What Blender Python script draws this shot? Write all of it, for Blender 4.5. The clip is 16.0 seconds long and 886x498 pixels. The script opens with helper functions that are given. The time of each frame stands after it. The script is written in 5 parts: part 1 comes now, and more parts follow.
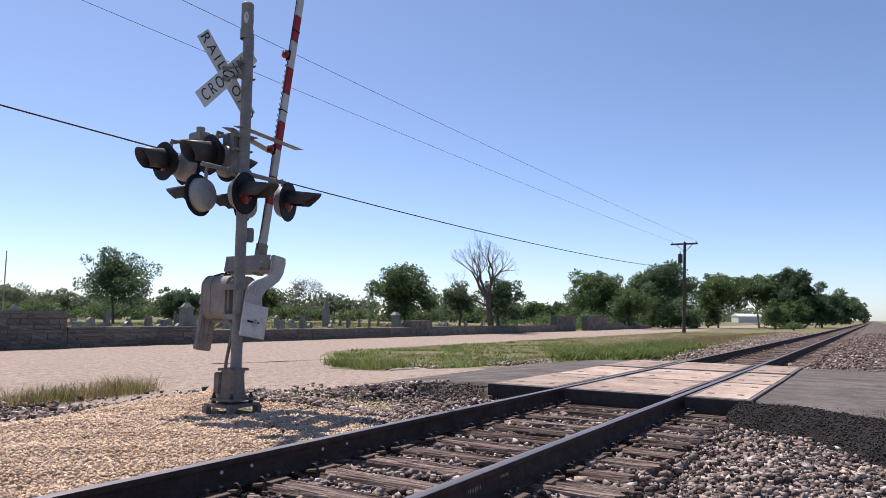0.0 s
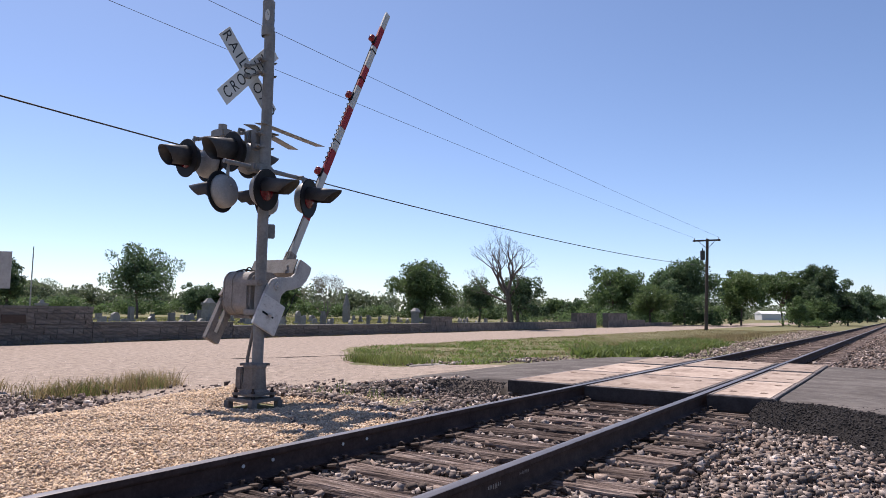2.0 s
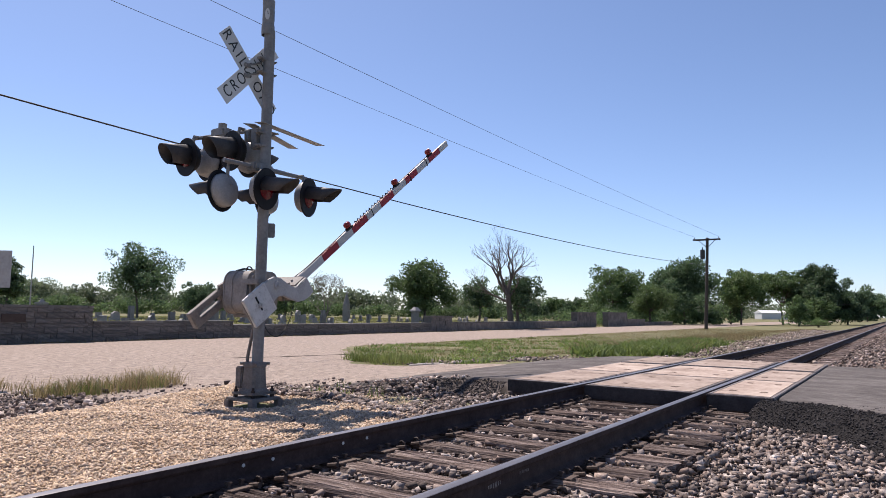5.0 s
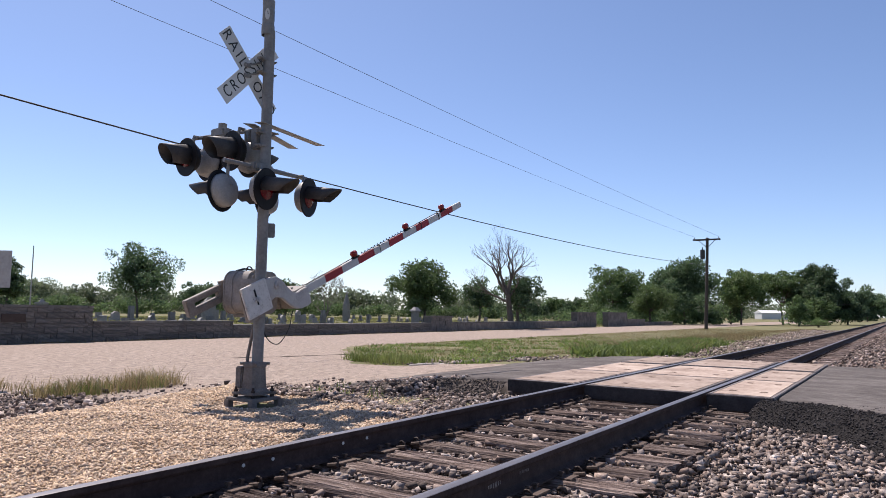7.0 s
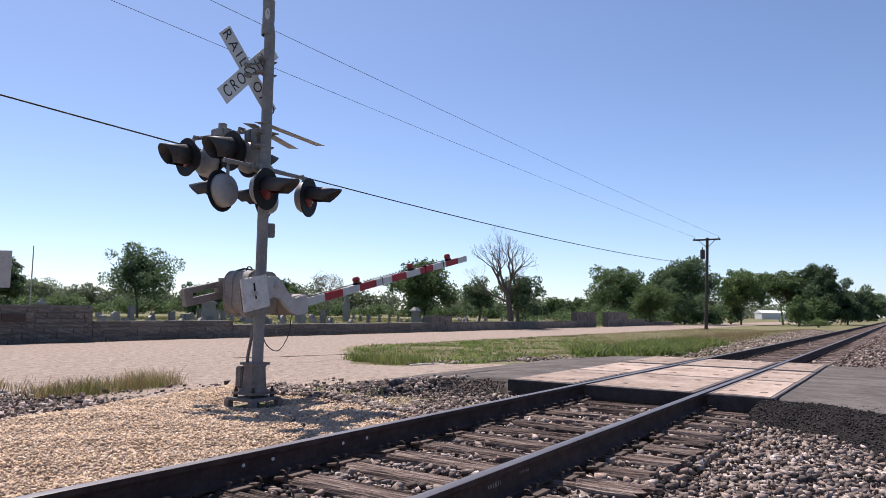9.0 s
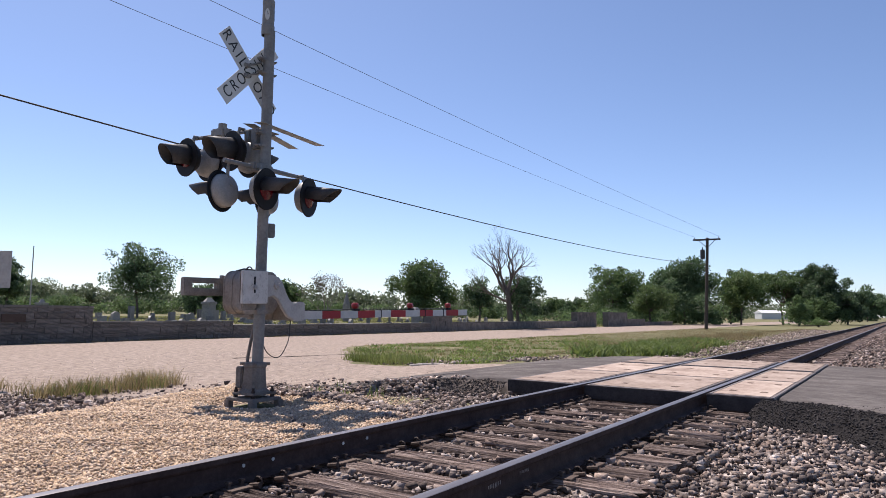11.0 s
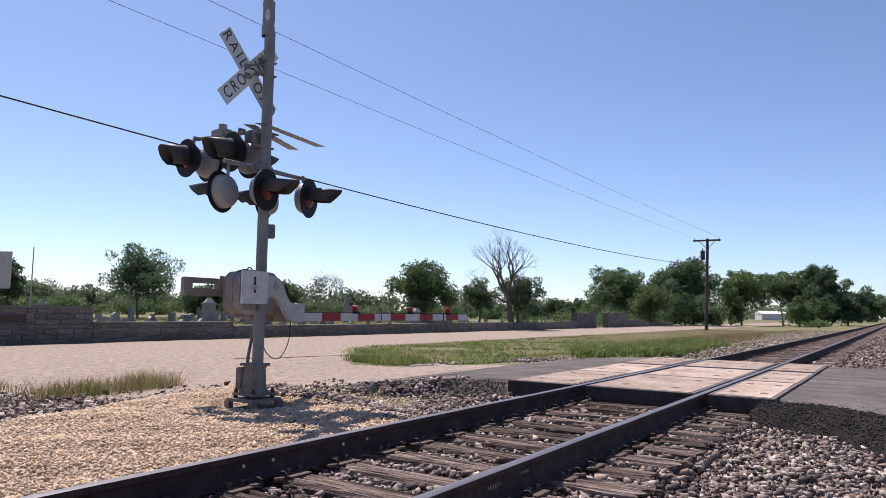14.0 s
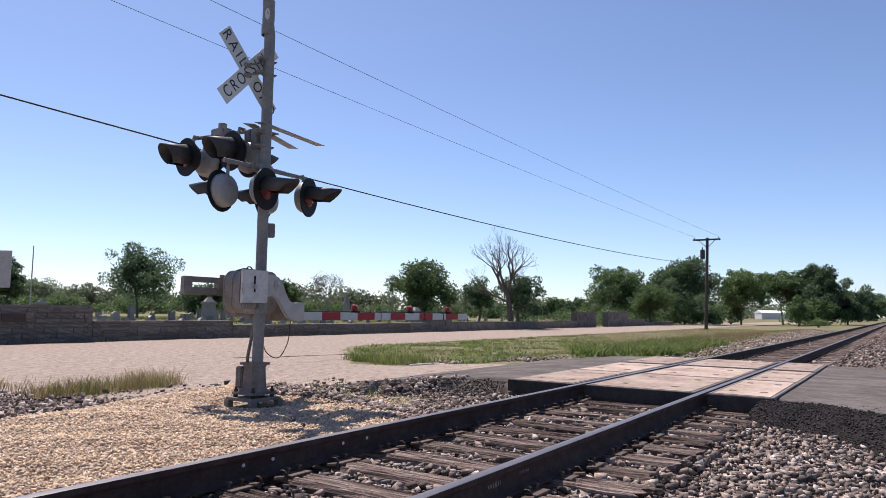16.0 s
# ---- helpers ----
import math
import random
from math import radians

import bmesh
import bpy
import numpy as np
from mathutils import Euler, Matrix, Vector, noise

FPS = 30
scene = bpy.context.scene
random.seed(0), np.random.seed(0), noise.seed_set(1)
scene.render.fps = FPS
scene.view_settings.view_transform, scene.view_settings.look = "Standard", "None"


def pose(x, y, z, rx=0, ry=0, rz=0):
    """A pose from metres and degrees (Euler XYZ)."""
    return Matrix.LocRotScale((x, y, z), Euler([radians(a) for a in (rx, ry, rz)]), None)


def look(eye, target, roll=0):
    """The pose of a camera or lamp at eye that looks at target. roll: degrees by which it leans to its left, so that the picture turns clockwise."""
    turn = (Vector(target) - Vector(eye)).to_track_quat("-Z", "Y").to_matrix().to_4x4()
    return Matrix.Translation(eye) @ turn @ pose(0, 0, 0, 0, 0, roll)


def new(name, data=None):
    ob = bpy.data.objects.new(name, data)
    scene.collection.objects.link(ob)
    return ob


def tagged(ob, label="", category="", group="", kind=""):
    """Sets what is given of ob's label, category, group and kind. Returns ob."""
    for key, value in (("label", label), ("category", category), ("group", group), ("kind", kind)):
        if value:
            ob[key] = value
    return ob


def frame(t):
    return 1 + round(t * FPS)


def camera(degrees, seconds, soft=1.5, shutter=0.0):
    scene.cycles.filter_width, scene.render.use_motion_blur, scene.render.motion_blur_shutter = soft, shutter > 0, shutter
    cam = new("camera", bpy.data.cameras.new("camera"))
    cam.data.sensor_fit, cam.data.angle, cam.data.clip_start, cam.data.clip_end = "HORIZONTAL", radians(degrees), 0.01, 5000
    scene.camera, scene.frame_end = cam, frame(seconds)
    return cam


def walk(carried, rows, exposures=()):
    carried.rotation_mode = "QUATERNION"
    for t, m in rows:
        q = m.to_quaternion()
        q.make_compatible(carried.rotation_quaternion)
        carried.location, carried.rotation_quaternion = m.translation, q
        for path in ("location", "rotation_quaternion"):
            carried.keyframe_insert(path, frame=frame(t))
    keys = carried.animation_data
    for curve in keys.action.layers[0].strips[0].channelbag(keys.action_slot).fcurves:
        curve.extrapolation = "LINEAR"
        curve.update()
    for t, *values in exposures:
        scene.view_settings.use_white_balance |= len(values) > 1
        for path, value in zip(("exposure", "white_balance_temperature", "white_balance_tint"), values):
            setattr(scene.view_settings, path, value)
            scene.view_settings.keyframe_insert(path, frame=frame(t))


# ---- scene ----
# World: y runs along the track, x across it (the camera stands at positive x), z = 0 is the top of the rails.
cam = camera(64.2, 16.0, soft=0.8)
EYE = (2.784, 0.0, 0.915)
TURNS = [
    (0.0, 95.381, -0.709, 31.354), (0.5, 95.258, -1.181, 33.096), (1.0, 95.235, -1.016, 33.469),
    (1.5, 95.185, -0.932, 33.064), (2.0, 95.060, -0.918, 32.956), (2.5, 94.992, -0.921, 32.957),
    (4.0, 94.992, -0.921, 32.957), (9.0, 94.992, -0.921, 32.957), (11.5, 95.005, -0.874, 32.970),
    (12.5, 95.024, -0.830, 32.995), (13.0, 95.029, -0.830, 32.996), (13.5, 95.059, -0.909, 32.978),
    (14.5, 95.060, -0.914, 32.965), (15.0, 94.992, -0.921, 32.957), (16.0, 94.992, -0.921, 32.957),
]
walk(cam, [(t, pose(*EYE, rx, ry, rz)) for t, rx, ry, rz in TURNS], [(0.0, 0.45, 6500, 17), (16.0, 0.45, 6500, 17)])

# ---- light ----
SUN_WAY = Vector((0.55, -0.23, -1.0)).normalized()      # the way the sunlight travels
world = bpy.data.worlds.new("sky")
scene.world = world
world.use_nodes = True
sky = world.node_tree.nodes.new("ShaderNodeTexSky")
sky.sky_type, sky.sun_disc = "NISHITA", False
sky.sun_elevation = math.asin(-SUN_WAY.z)
sky.sun_rotation = math.atan2(-SUN_WAY.x, -SUN_WAY.y)
sky.air_density, sky.dust_density, sky.ozone_density = 0.7, 0.42, 3.5
back = world.node_tree.nodes["Background"]
back.inputs["Strength"].default_value = 0.117
world.node_tree.links.new(sky.outputs[0], back.inputs[0])
sun = new("sun", bpy.data.lights.new("sun", "SUN"))
sun.data.energy, sun.data.angle, sun.data.color = 5.0, radians(0.53), (1.0, 0.93, 0.83)
sun.matrix_world = look((0, 0, 50), Vector((0, 0, 50)) + SUN_WAY)


# ---- materials ----
def material(name, colours, scale=8.0, rough=0.8, metal=0.0, bump=0.2, bump_scale=60.0, spread=0.12, island=0.0, stretch=(1, 1, 1), spec=0.5, detail=6.0, emit=None, palette=()):
    """Two or three colours mixed by noise at two scales, with fine relief. spread: tone variation from object to object; island: from piece to piece."""
    m = bpy.data.materials.new(name)
    m.use_nodes = True
    nt = m.node_tree
    bsdf = nt.nodes["Principled BSDF"]
    co = nt.nodes.new("ShaderNodeTexCoord")
    mp = nt.nodes.new("ShaderNodeMapping")
    mp.inputs["Scale"].default_value = stretch
    nt.links.new(co.outputs["Object"], mp.inputs["Vector"])

    def noise_node(sc, det):
        n = nt.nodes.new("ShaderNodeTexNoise")
        n.inputs["Scale"].default_value, n.inputs["Detail"].default_value, n.inputs["Roughness"].default_value = sc, det, 0.6
        nt.links.new(mp.outputs[0], n.inputs["Vector"])
        return n.outputs["Fac"]

    big, small = noise_node(scale, 3.0), noise_node(scale * 7.3, detail)
    mix = nt.nodes.new("ShaderNodeMath")
    mix.operation = "MULTIPLY_ADD"
    nt.links.new(big, mix.inputs[0])
    mix.inputs[1].default_value = 0.55
    half = nt.nodes.new("ShaderNodeMath")
    half.operation = "MULTIPLY"
    nt.links.new(small, half.inputs[0])
    half.inputs[1].default_value = 0.45
    nt.links.new(half.outputs[0], mix.inputs[2])
    ramp = nt.nodes.new("ShaderNodeValToRGB")
    el = ramp.color_ramp.elements
    n = len(colours)
    el[0].position, el[1].position = 0.34, 0.66
    el[0].color, el[1].color = (*colours[0], 1), (*colours[-1], 1)
    for k in range(1, n - 1):
        e = el.new(0.34 + 0.32 * k / (n - 1))
        e.color = (*colours[k], 1)
    nt.links.new(mix.outputs[0], ramp.inputs["Fac"])
    out = ramp.outputs["Color"]
    for value, node, socket in ((spread, "ShaderNodeObjectInfo", "Random"), (island, "ShaderNodeNewGeometry", "Random Per Island")):
        if value:
            info = nt.nodes.new(node)
            rng = nt.nodes.new("ShaderNodeMapRange")
            rng.inputs["To Min"].default_value, rng.inputs["To Max"].default_value = 1 - value, 1 + value
            nt.links.new(info.outputs[socket], rng.inputs["Value"])
            mul = nt.nodes.new("ShaderNodeVectorMath")
            mul.operation = "SCALE"
            nt.links.new(out, mul.inputs[0])
            nt.links.new(rng.outputs[0], mul.inputs["Scale"])
            out = mul.outputs["Vector"]
    if palette:
        # each loose piece takes one tint of the palette
        info, tint, mul = nt.nodes.new("ShaderNodeNewGeometry"), nt.nodes.new("ShaderNodeValToRGB"), nt.nodes.new("ShaderNodeVectorMath")
        tint.color_ramp.interpolation = "CONSTANT"
        stops = tint.color_ramp.elements
        while len(stops) < len(palette):
            stops.new(0.5)
        for k, c in enumerate(palette):
            stops[k].position = k / len(palette)
        for k, c in enumerate(palette):
            stops[k].color = (*c, 1)
        nt.links.new(info.outputs["Random Per Island"], tint.inputs["Fac"])
        mul.operation = "MULTIPLY"
        nt.links.new(out, mul.inputs[0])
        nt.links.new(tint.outputs["Color"], mul.inputs[1])
        out = mul.outputs["Vector"]
    nt.links.new(out, bsdf.inputs["Base Color"])
    bsdf.inputs["Roughness"].default_value, bsdf.inputs["Metallic"].default_value = rough, metal
    bsdf.inputs["Specular IOR Level"].default_value = spec
    if bump:
        bn = nt.nodes.new("ShaderNodeBump")
        bn.inputs["Strength"].default_value, bn.inputs["Distance"].default_value = bump, 0.6 / bump_scale
        nt.links.new(noise_node(bump_scale, 5.0), bn.inputs["Height"])
        nt.links.new(bn.outputs[0], bsdf.inputs["Normal"])
    if emit:
        bsdf.inputs["Emission Color"].default_value, bsdf.inputs["Emission Strength"].default_value = (*emit[:3], 1), emit[3]
    return m


PALETTE = [(0.36, 0.33, 0.32), (0.92, 0.82, 0.76), (0.60, 0.56, 0.54), (1.15, 1.07, 1.01), (0.78, 0.67, 0.61), (0.46, 0.43, 0.43), (0.92, 0.88, 0.85), (1.55, 1.48, 1.42), (0.66, 0.63, 0.63), (1.0, 0.88, 0.80), (0.27, 0.25, 0.25), (1.75, 1.7, 1.65), (0.40, 0.36, 0.34)]
TAN_TINTS = [(1.0, 0.98, 0.95), (1.05, 0.97, 0.86), (0.80, 0.75, 0.70), (0.58, 0.53, 0.50), (1.08, 1.04, 1.0), (0.92, 0.82, 0.68), (0.98, 0.90, 0.78), (0.70, 0.63, 0.57)]
M_GRASSLAND = material("grassland", [(0.085, 0.095, 0.042), (0.145, 0.14, 0.072), (0.23, 0.195, 0.12)], 0.9, 0.95, bump=0.5, bump_scale=25, spec=0.15)
M_ROAD = material("gravelled_road", [(0.175, 0.141, 0.119), (0.305, 0.247, 0.207), (0.455, 0.372, 0.310)], 6.5, 0.95, bump=1.0, bump_scale=32, spread=0, island=0.15, spec=0.1, detail=10)
M_ASPHALT = material("worn_asphalt", [(0.070, 0.062, 0.060), (0.118, 0.106, 0.101), (0.18, 0.164, 0.155)], 1.1, 1.0, bump=0.8, bump_scale=60, spread=0, spec=0.05, stretch=(1, 1.5, 1), detail=9)
M_CRUMB = material("asphalt_crumb", [(0.030, 0.0275, 0.028), (0.066, 0.061, 0.062)], 14, 1.0, bump=0.5, bump_scale=60, spread=0, island=0.6, spec=0.05)
M_BLACKTOP = material("fresh_blacktop", [(0.018, 0.0165, 0.0165), (0.036, 0.033, 0.0325)], 20, 1.0, bump=1.0, bump_scale=55, spread=0, island=0.4, spec=0.05)
M_TAN = material("tan_gravel", [(0.42, 0.328, 0.250), (0.59, 0.478, 0.380), (0.70, 0.590, 0.490)], 7, 0.95, bump=0.8, bump_scale=60, spread=0, island=0.25, spec=0.15, palette=TAN_TINTS)
M_TANBED = material("tan_gravel_bed", [(0.23, 0.172, 0.118), (0.37, 0.287, 0.206), (0.50, 0.402, 0.305)], 22, 0.95, bump=1.0, bump_scale=45, spread=0, spec=0.1, detail=10)
M_BALLAST_BED = material("ballast_bed", [(0.06, 0.05, 0.044), (0.11, 0.092, 0.082), (0.17, 0.148, 0.134)], 9, 0.95, bump=1.0, bump_scale=25, spread=0, spec=0.1)
M_BALLAST = material("ballast_stone", [(0.14, 0.120, 0.110), (0.265, 0.232, 0.216), (0.44, 0.395, 0.372)], 9, 0.95, bump=0.4, bump_scale=40, spread=0, island=0, spec=0.1, palette=PALETTE)
M_TIE = material("weathered_tie", [(0.024, 0.017, 0.015), (0.165, 0.124, 0.108), (0.42, 0.342, 0.304)], 6, 0.95, bump=1.0, bump_scale=22, spread=0.35, stretch=(0.16, 3.8, 3.8), spec=0.1, detail=9)
M_RAIL = material("rusty_rail", [(0.034, 0.021, 0.0185), (0.054, 0.035, 0.031), (0.080, 0.053, 0.047)], 6, 0.85, bump=0.25, bump_scale=60, spread=0, spec=0.2)
M_RAILTOP = material("polished_rail_head", [(0.11, 0.098, 0.10), (0.19, 0.175, 0.178)], 3, 0.42, metal=0.5, bump=0.02, bump_scale=80, spread=0, stretch=(1, 0.05, 1))
M_IRON = material("rusty_iron", [(0.035, 0.024, 0.02), (0.07, 0.045, 0.035)], 20, 0.75, metal=0.3, bump=0.3, bump_scale=80)
M_PLATE = material("rusty_plate", [(0.065, 0.042, 0.032), (0.12, 0.085, 0.068)], 14, 0.8, metal=0.2, bump=0.3, bump_scale=80)
M_PANEL = material("crossing_concrete", [(0.20, 0.150, 0.122), (0.335, 0.265, 0.222), (0.45, 0.37, 0.315)], 1.6, 0.95, bump=0.25, bump_scale=70, spread=0.25, spec=0.1)
M_PANELSIDE = material("rubber_edge", [(0.038, 0.033, 0.033), (0.075, 0.065, 0.063)], 7, 0.95, bump=0.3, bump_scale=40, spec=0.05)
M_WALLSTONE = material("wall_stone", [(0.085, 0.078, 0.074), (0.145, 0.132, 0.122), (0.22, 0.195, 0.172)], 2.2, 0.95, bump=0.7, bump_scale=14, spread=0.20, spec=0.1)
M_PANELEDGE = material("panel_edge", [(0.115, 0.10, 0.098), (0.19, 0.17, 0.168)], 7, 0.8, bump=0.3, bump_scale=40, spec=0.2)
M_SOCKET = material("rusty_socket", [(0.07, 0.045, 0.032), (0.15, 0.095, 0.065)], 20, 0.9, bump=0.3, bump_scale=60)
M_MORTAR = material("mortar", [(0.10, 0.093, 0.087), (0.15, 0.14, 0.13)], 4, 0.95, bump=0.4, bump_scale=40, spec=0.1)
M_GALV = material("galvanised_paint", [(0.26, 0.255, 0.245), (0.34, 0.33, 0.315), (0.40, 0.385, 0.37)], 3, 0.55, metal=0.25, bump=0.08, bump_scale=60)
M_BALLAST_PINK = material("pinkish_ballast_stone", [(0.15, 0.118, 0.105), (0.25, 0.207, 0.189), (0.36, 0.312, 0.288)], 9, 0.9, bump=0.4, bump_scale=40, spread=0, island=0, spec=0.2, palette=PALETTE)
M_BLEACHED = material("bleached_wood", [(0.28, 0.24, 0.20), (0.46, 0.42, 0.37)], 9, 0.85, bump=0.4, bump_scale=40)
M_COPING = material("coping_stone", [(0.11, 0.102, 0.095), (0.19, 0.175, 0.16)], 2.5, 0.9, bump=0.3, bump_scale=30, spread=0.25, spec=0.15)
M_PLAQUE = material("bronze_plaque", [(0.035, 0.022, 0.018), (0.06, 0.04, 0.033)], 9, 0.5, metal=0.5, bump=0.3, bump_scale=50)
M_GRANITE = material("grey_granite", [(0.13, 0.128, 0.128), (0.21, 0.205, 0.203)], 4, 0.6, bump=0.1, bump_scale=50)
M_GRANITE_DARK = material("dark_granite", [(0.085, 0.085, 0.09), (0.14, 0.14, 0.145)], 4, 0.5, bump=0.1, bump_scale=50)
M_ROADSTONE = material("road_stone", [(0.24, 0.205, 0.185), (0.36, 0.31, 0.285), (0.46, 0.405, 0.37)], 6, 0.95, bump=0, spread=0, spec=0.1, palette=PALETTE)
M_PALESTONE = material("pale_gravestone", [(0.19, 0.182, 0.17), (0.29, 0.28, 0.262)], 4, 0.8, bump=0.2, bump_scale=40)
M_DEADWOOD = material("dead_wood", [(0.10, 0.085, 0.075), (0.19, 0.165, 0.15)], 6, 0.9, bump=0.5, bump_scale=30)
M_POLE = material("creosoted_pole", [(0.035, 0.026, 0.02), (0.075, 0.058, 0.046)], 5, 0.85, bump=0.4, bump_scale=30, stretch=(1, 1, 0.2))
M_BARK = material("bark", [(0.07, 0.055, 0.045), (0.15, 0.125, 0.105)], 5, 0.95, bump=0.8, bump_scale=25, stretch=(1, 1, 0.3))


def leafy(name, colours, glow=0.45, island=0.35):
    """Leaf or blade: light also passes through it."""
    m = material(name, colours, 1.2, 0.6, bump=0, spread=0.18, island=island, spec=0.35)
    nt = m.node_tree
    bsdf, out = nt.nodes["Principled BSDF"], nt.nodes["Material Output"]
    thin, mix = nt.nodes.new("ShaderNodeBsdfTranslucent"), nt.nodes.new("ShaderNodeMixShader")
    colour = bsdf.inputs["Base Color"].links[0].from_socket
    nt.links.new(colour, thin.inputs["Color"])
    mix.inputs[0].default_value = glow
    nt.links.new(bsdf.outputs[0], mix.inputs[1])
    nt.links.new(thin.outputs[0], mix.inputs[2])
    nt.links.new(mix.outputs[0], out.inputs["Surface"])
    return m


M_GRASS = leafy("green_grass", [(0.095, 0.13, 0.035), (0.165, 0.20, 0.06), (0.25, 0.26, 0.10)])
M_DRYGRASS = leafy("dry_grass", [(0.15, 0.12, 0.055), (0.25, 0.195, 0.10), (0.36, 0.29, 0.165)])
M_WEED = leafy("weed_leaves", [(0.075, 0.115, 0.03), (0.13, 0.18, 0.048), (0.20, 0.245, 0.075)])
M_LAWN = leafy("lawn", [(0.13, 0.15, 0.04), (0.20, 0.21, 0.065), (0.28, 0.265, 0.10)])
M_LEAF = leafy("dark_leaves", [(0.047, 0.082, 0.042), (0.085, 0.136, 0.066), (0.135, 0.196, 0.098)], 0.45)
M_LEAF_MID = leafy("green_leaves", [(0.058, 0.100, 0.040), (0.102, 0.160, 0.062), (0.156, 0.215, 0.092)], 0.47)
M_LEAF_LIGHT = leafy("light_green_leaves", [(0.068, 0.112, 0.040), (0.114, 0.172, 0.062), (0.168, 0.225, 0.09)], 0.47)
# far foliage: distance haze is mixed into the leaf colour
M_LEAF_HAZED = leafy("haze_paled_leaves", [(0.085, 0.115, 0.066), (0.135, 0.172, 0.098), (0.19, 0.222, 0.132)], 0.47)
M_LEAF_GREY = leafy("greyish_leaves", [(0.08, 0.072, 0.052), (0.14, 0.122, 0.09)], 0.3)


# ---- mesh helpers ----
def mesh_ob(name, bm, mats, parent=None, smooth=False):
    me = bpy.data.meshes.new(name)
    bm.to_mesh(me)
    bm.free()
    for m in mats if isinstance(mats, (list, tuple)) else [mats]:
        me.materials.append(m)
    if smooth:
        me.polygons.foreach_set("use_smooth", [True] * len(me.polygons))
    ob = new(name, me)
    if parent:
        ob.parent = parent
    return ob


def part(name, bm, mat, parent, label="", smooth=False):
    ob = mesh_ob(name, bm, mat, parent, smooth)
    return tagged(ob, label) if label else ob


def thing(name, at=(0, 0, 0), label="", category="", group="", kind=""):
    ob = new(name)
    ob.empty_display_size = 0.1
    ob.location = at
    return tagged(ob, label, category, group, kind)


def raw_mesh(name, verts, faces, mat, parent=None, smooth=False):
    """A mesh from arrays: verts n x 3, faces m x k."""
    me = bpy.data.meshes.new(name)
    verts, faces = np.asarray(verts, np.float32), np.asarray(faces, np.int32)
    k = faces.shape[1]
    me.vertices.add(len(verts))
    me.vertices.foreach_set("co", verts.ravel())
    me.loops.add(faces.size)
    me.loops.foreach_set("vertex_index", faces.ravel())
    me.polygons.add(len(faces))
    me.polygons.foreach_set("loop_start", np.arange(0, faces.size, k, dtype=np.int32))
    if smooth:
        me.polygons.foreach_set("use_smooth", np.ones(len(faces), bool))
    me.update(calc_edges=True)
    me.materials.append(mat)
    ob = new(name, me)
    if parent:
        ob.parent = parent
    return ob


def box(bm, x0, x1, y0, y1, z0, z1, bevel=0.0, m=None):
    geo = bmesh.ops.create_cube(bm, size=1.0)
    vs = geo["verts"]
    bmesh.ops.scale(bm, vec=(x1 - x0, y1 - y0, z1 - z0), verts=vs)
    bmesh.ops.translate(bm, vec=((x0 + x1) / 2, (y0 + y1) / 2, (z0 + z1) / 2), verts=vs)
    if bevel:
        edges = list({e for v in vs for e in v.link_edges})
        vs = list({v for f in bmesh.ops.bevel(bm, geom=edges, offset=bevel, segments=2, affect="EDGES")["faces"] for v in f.verts} | {v for v in vs if v.is_valid})
    if m is not None:
        bmesh.ops.transform(bm, matrix=m, verts=vs)
    return vs


def tube(bm, a, b, r0, r1=None, seg=12, caps=True):
    a, b = Vector(a), Vector(b)
    d = b - a
    m = Matrix.Translation((a + b) / 2) @ d.to_track_quat("Z", "Y").to_matrix().to_4x4()
    geo = bmesh.ops.create_cone(bm, cap_ends=caps, segments=seg, radius1=r0, radius2=r0 if r1 is None else r1, depth=d.length, matrix=m)
    return geo["verts"]


def ease(v, a, b):
    k = np.clip((np.asarray(v, float) - a) / (b - a), 0, 1)
    return k * k * (3 - 2 * k)


def wave(x, y, s, seed=0):
    """Cheap smooth irregularity, about -1 to 1."""
    x, y = np.asarray(x, float) * s, np.asarray(y, float) * s
    return (np.sin(x * 1.7 + y * 0.9 + seed) + np.sin(-x * 0.8 + y * 2.1 + 1.3 + seed * 2) + np.sin(x * 3.1 - y * 2.7 + 2.1 + seed)) / 3


ROAD0, ROAD1 = 8.72, 15.58          # the crossing road's two sides


def mound_edge(x, y):
    """Metres outside the tan gravel bed's rounded edge."""
    return -x - 5.15 - 0.36 * (y - 4.0) + 0.10 * ease(y, 5.5, 7.5) + 0.12 * wave(x, y, 1.4)


def ground_z(x, y):
    """Height of the ground: the track's low embankment, the road up to it, the flat land beside it."""
    x, y = np.asarray(x, float), np.asarray(y, float)
    near = 1 - ease(y, 6.6, 9.0)
    left = -0.27 - 0.20 * (near * ease(mound_edge(x, y), -0.55, 0.75) + (1 - near) * ease(-x, 4.6, 8.0)) + 0.12 * ease(-x, 24, 60)
    right = -0.27 - 0.13 * ease(x, 0.3, 1.0) - 0.42 * ease(x, 1.7, 4.2)
    z = np.where(x < 0, left, right)
    z = z + 0.012 * wave(x, y, 1.1)
    far = ease(np.abs(x), 70, 400)
    return z * (1 - far) + far * -0.4


def sheet(name, xs, ys, height, mat, parent=None, smooth=True):
    X, Y = np.meshgrid(xs, ys)
    Z = height(X, Y)
    nx, ny = len(xs), len(ys)
    idx = np.arange(nx * ny).reshape(ny, nx)
    faces = np.stack([idx[:-1, :-1], idx[:-1, 1:], idx[1:, 1:], idx[1:, :-1]], -1).reshape(-1, 4)
    return raw_mesh(name, np.stack([X, Y, Z], -1).reshape(-1, 3), faces, mat, parent, smooth)


def steps(*spans):
    """Coordinates from spans (start, end, step)."""
    out = []
    for a, b, s in spans:
        out += list(np.arange(a, b, s))
    return np.array(out + [spans[-1][1]])


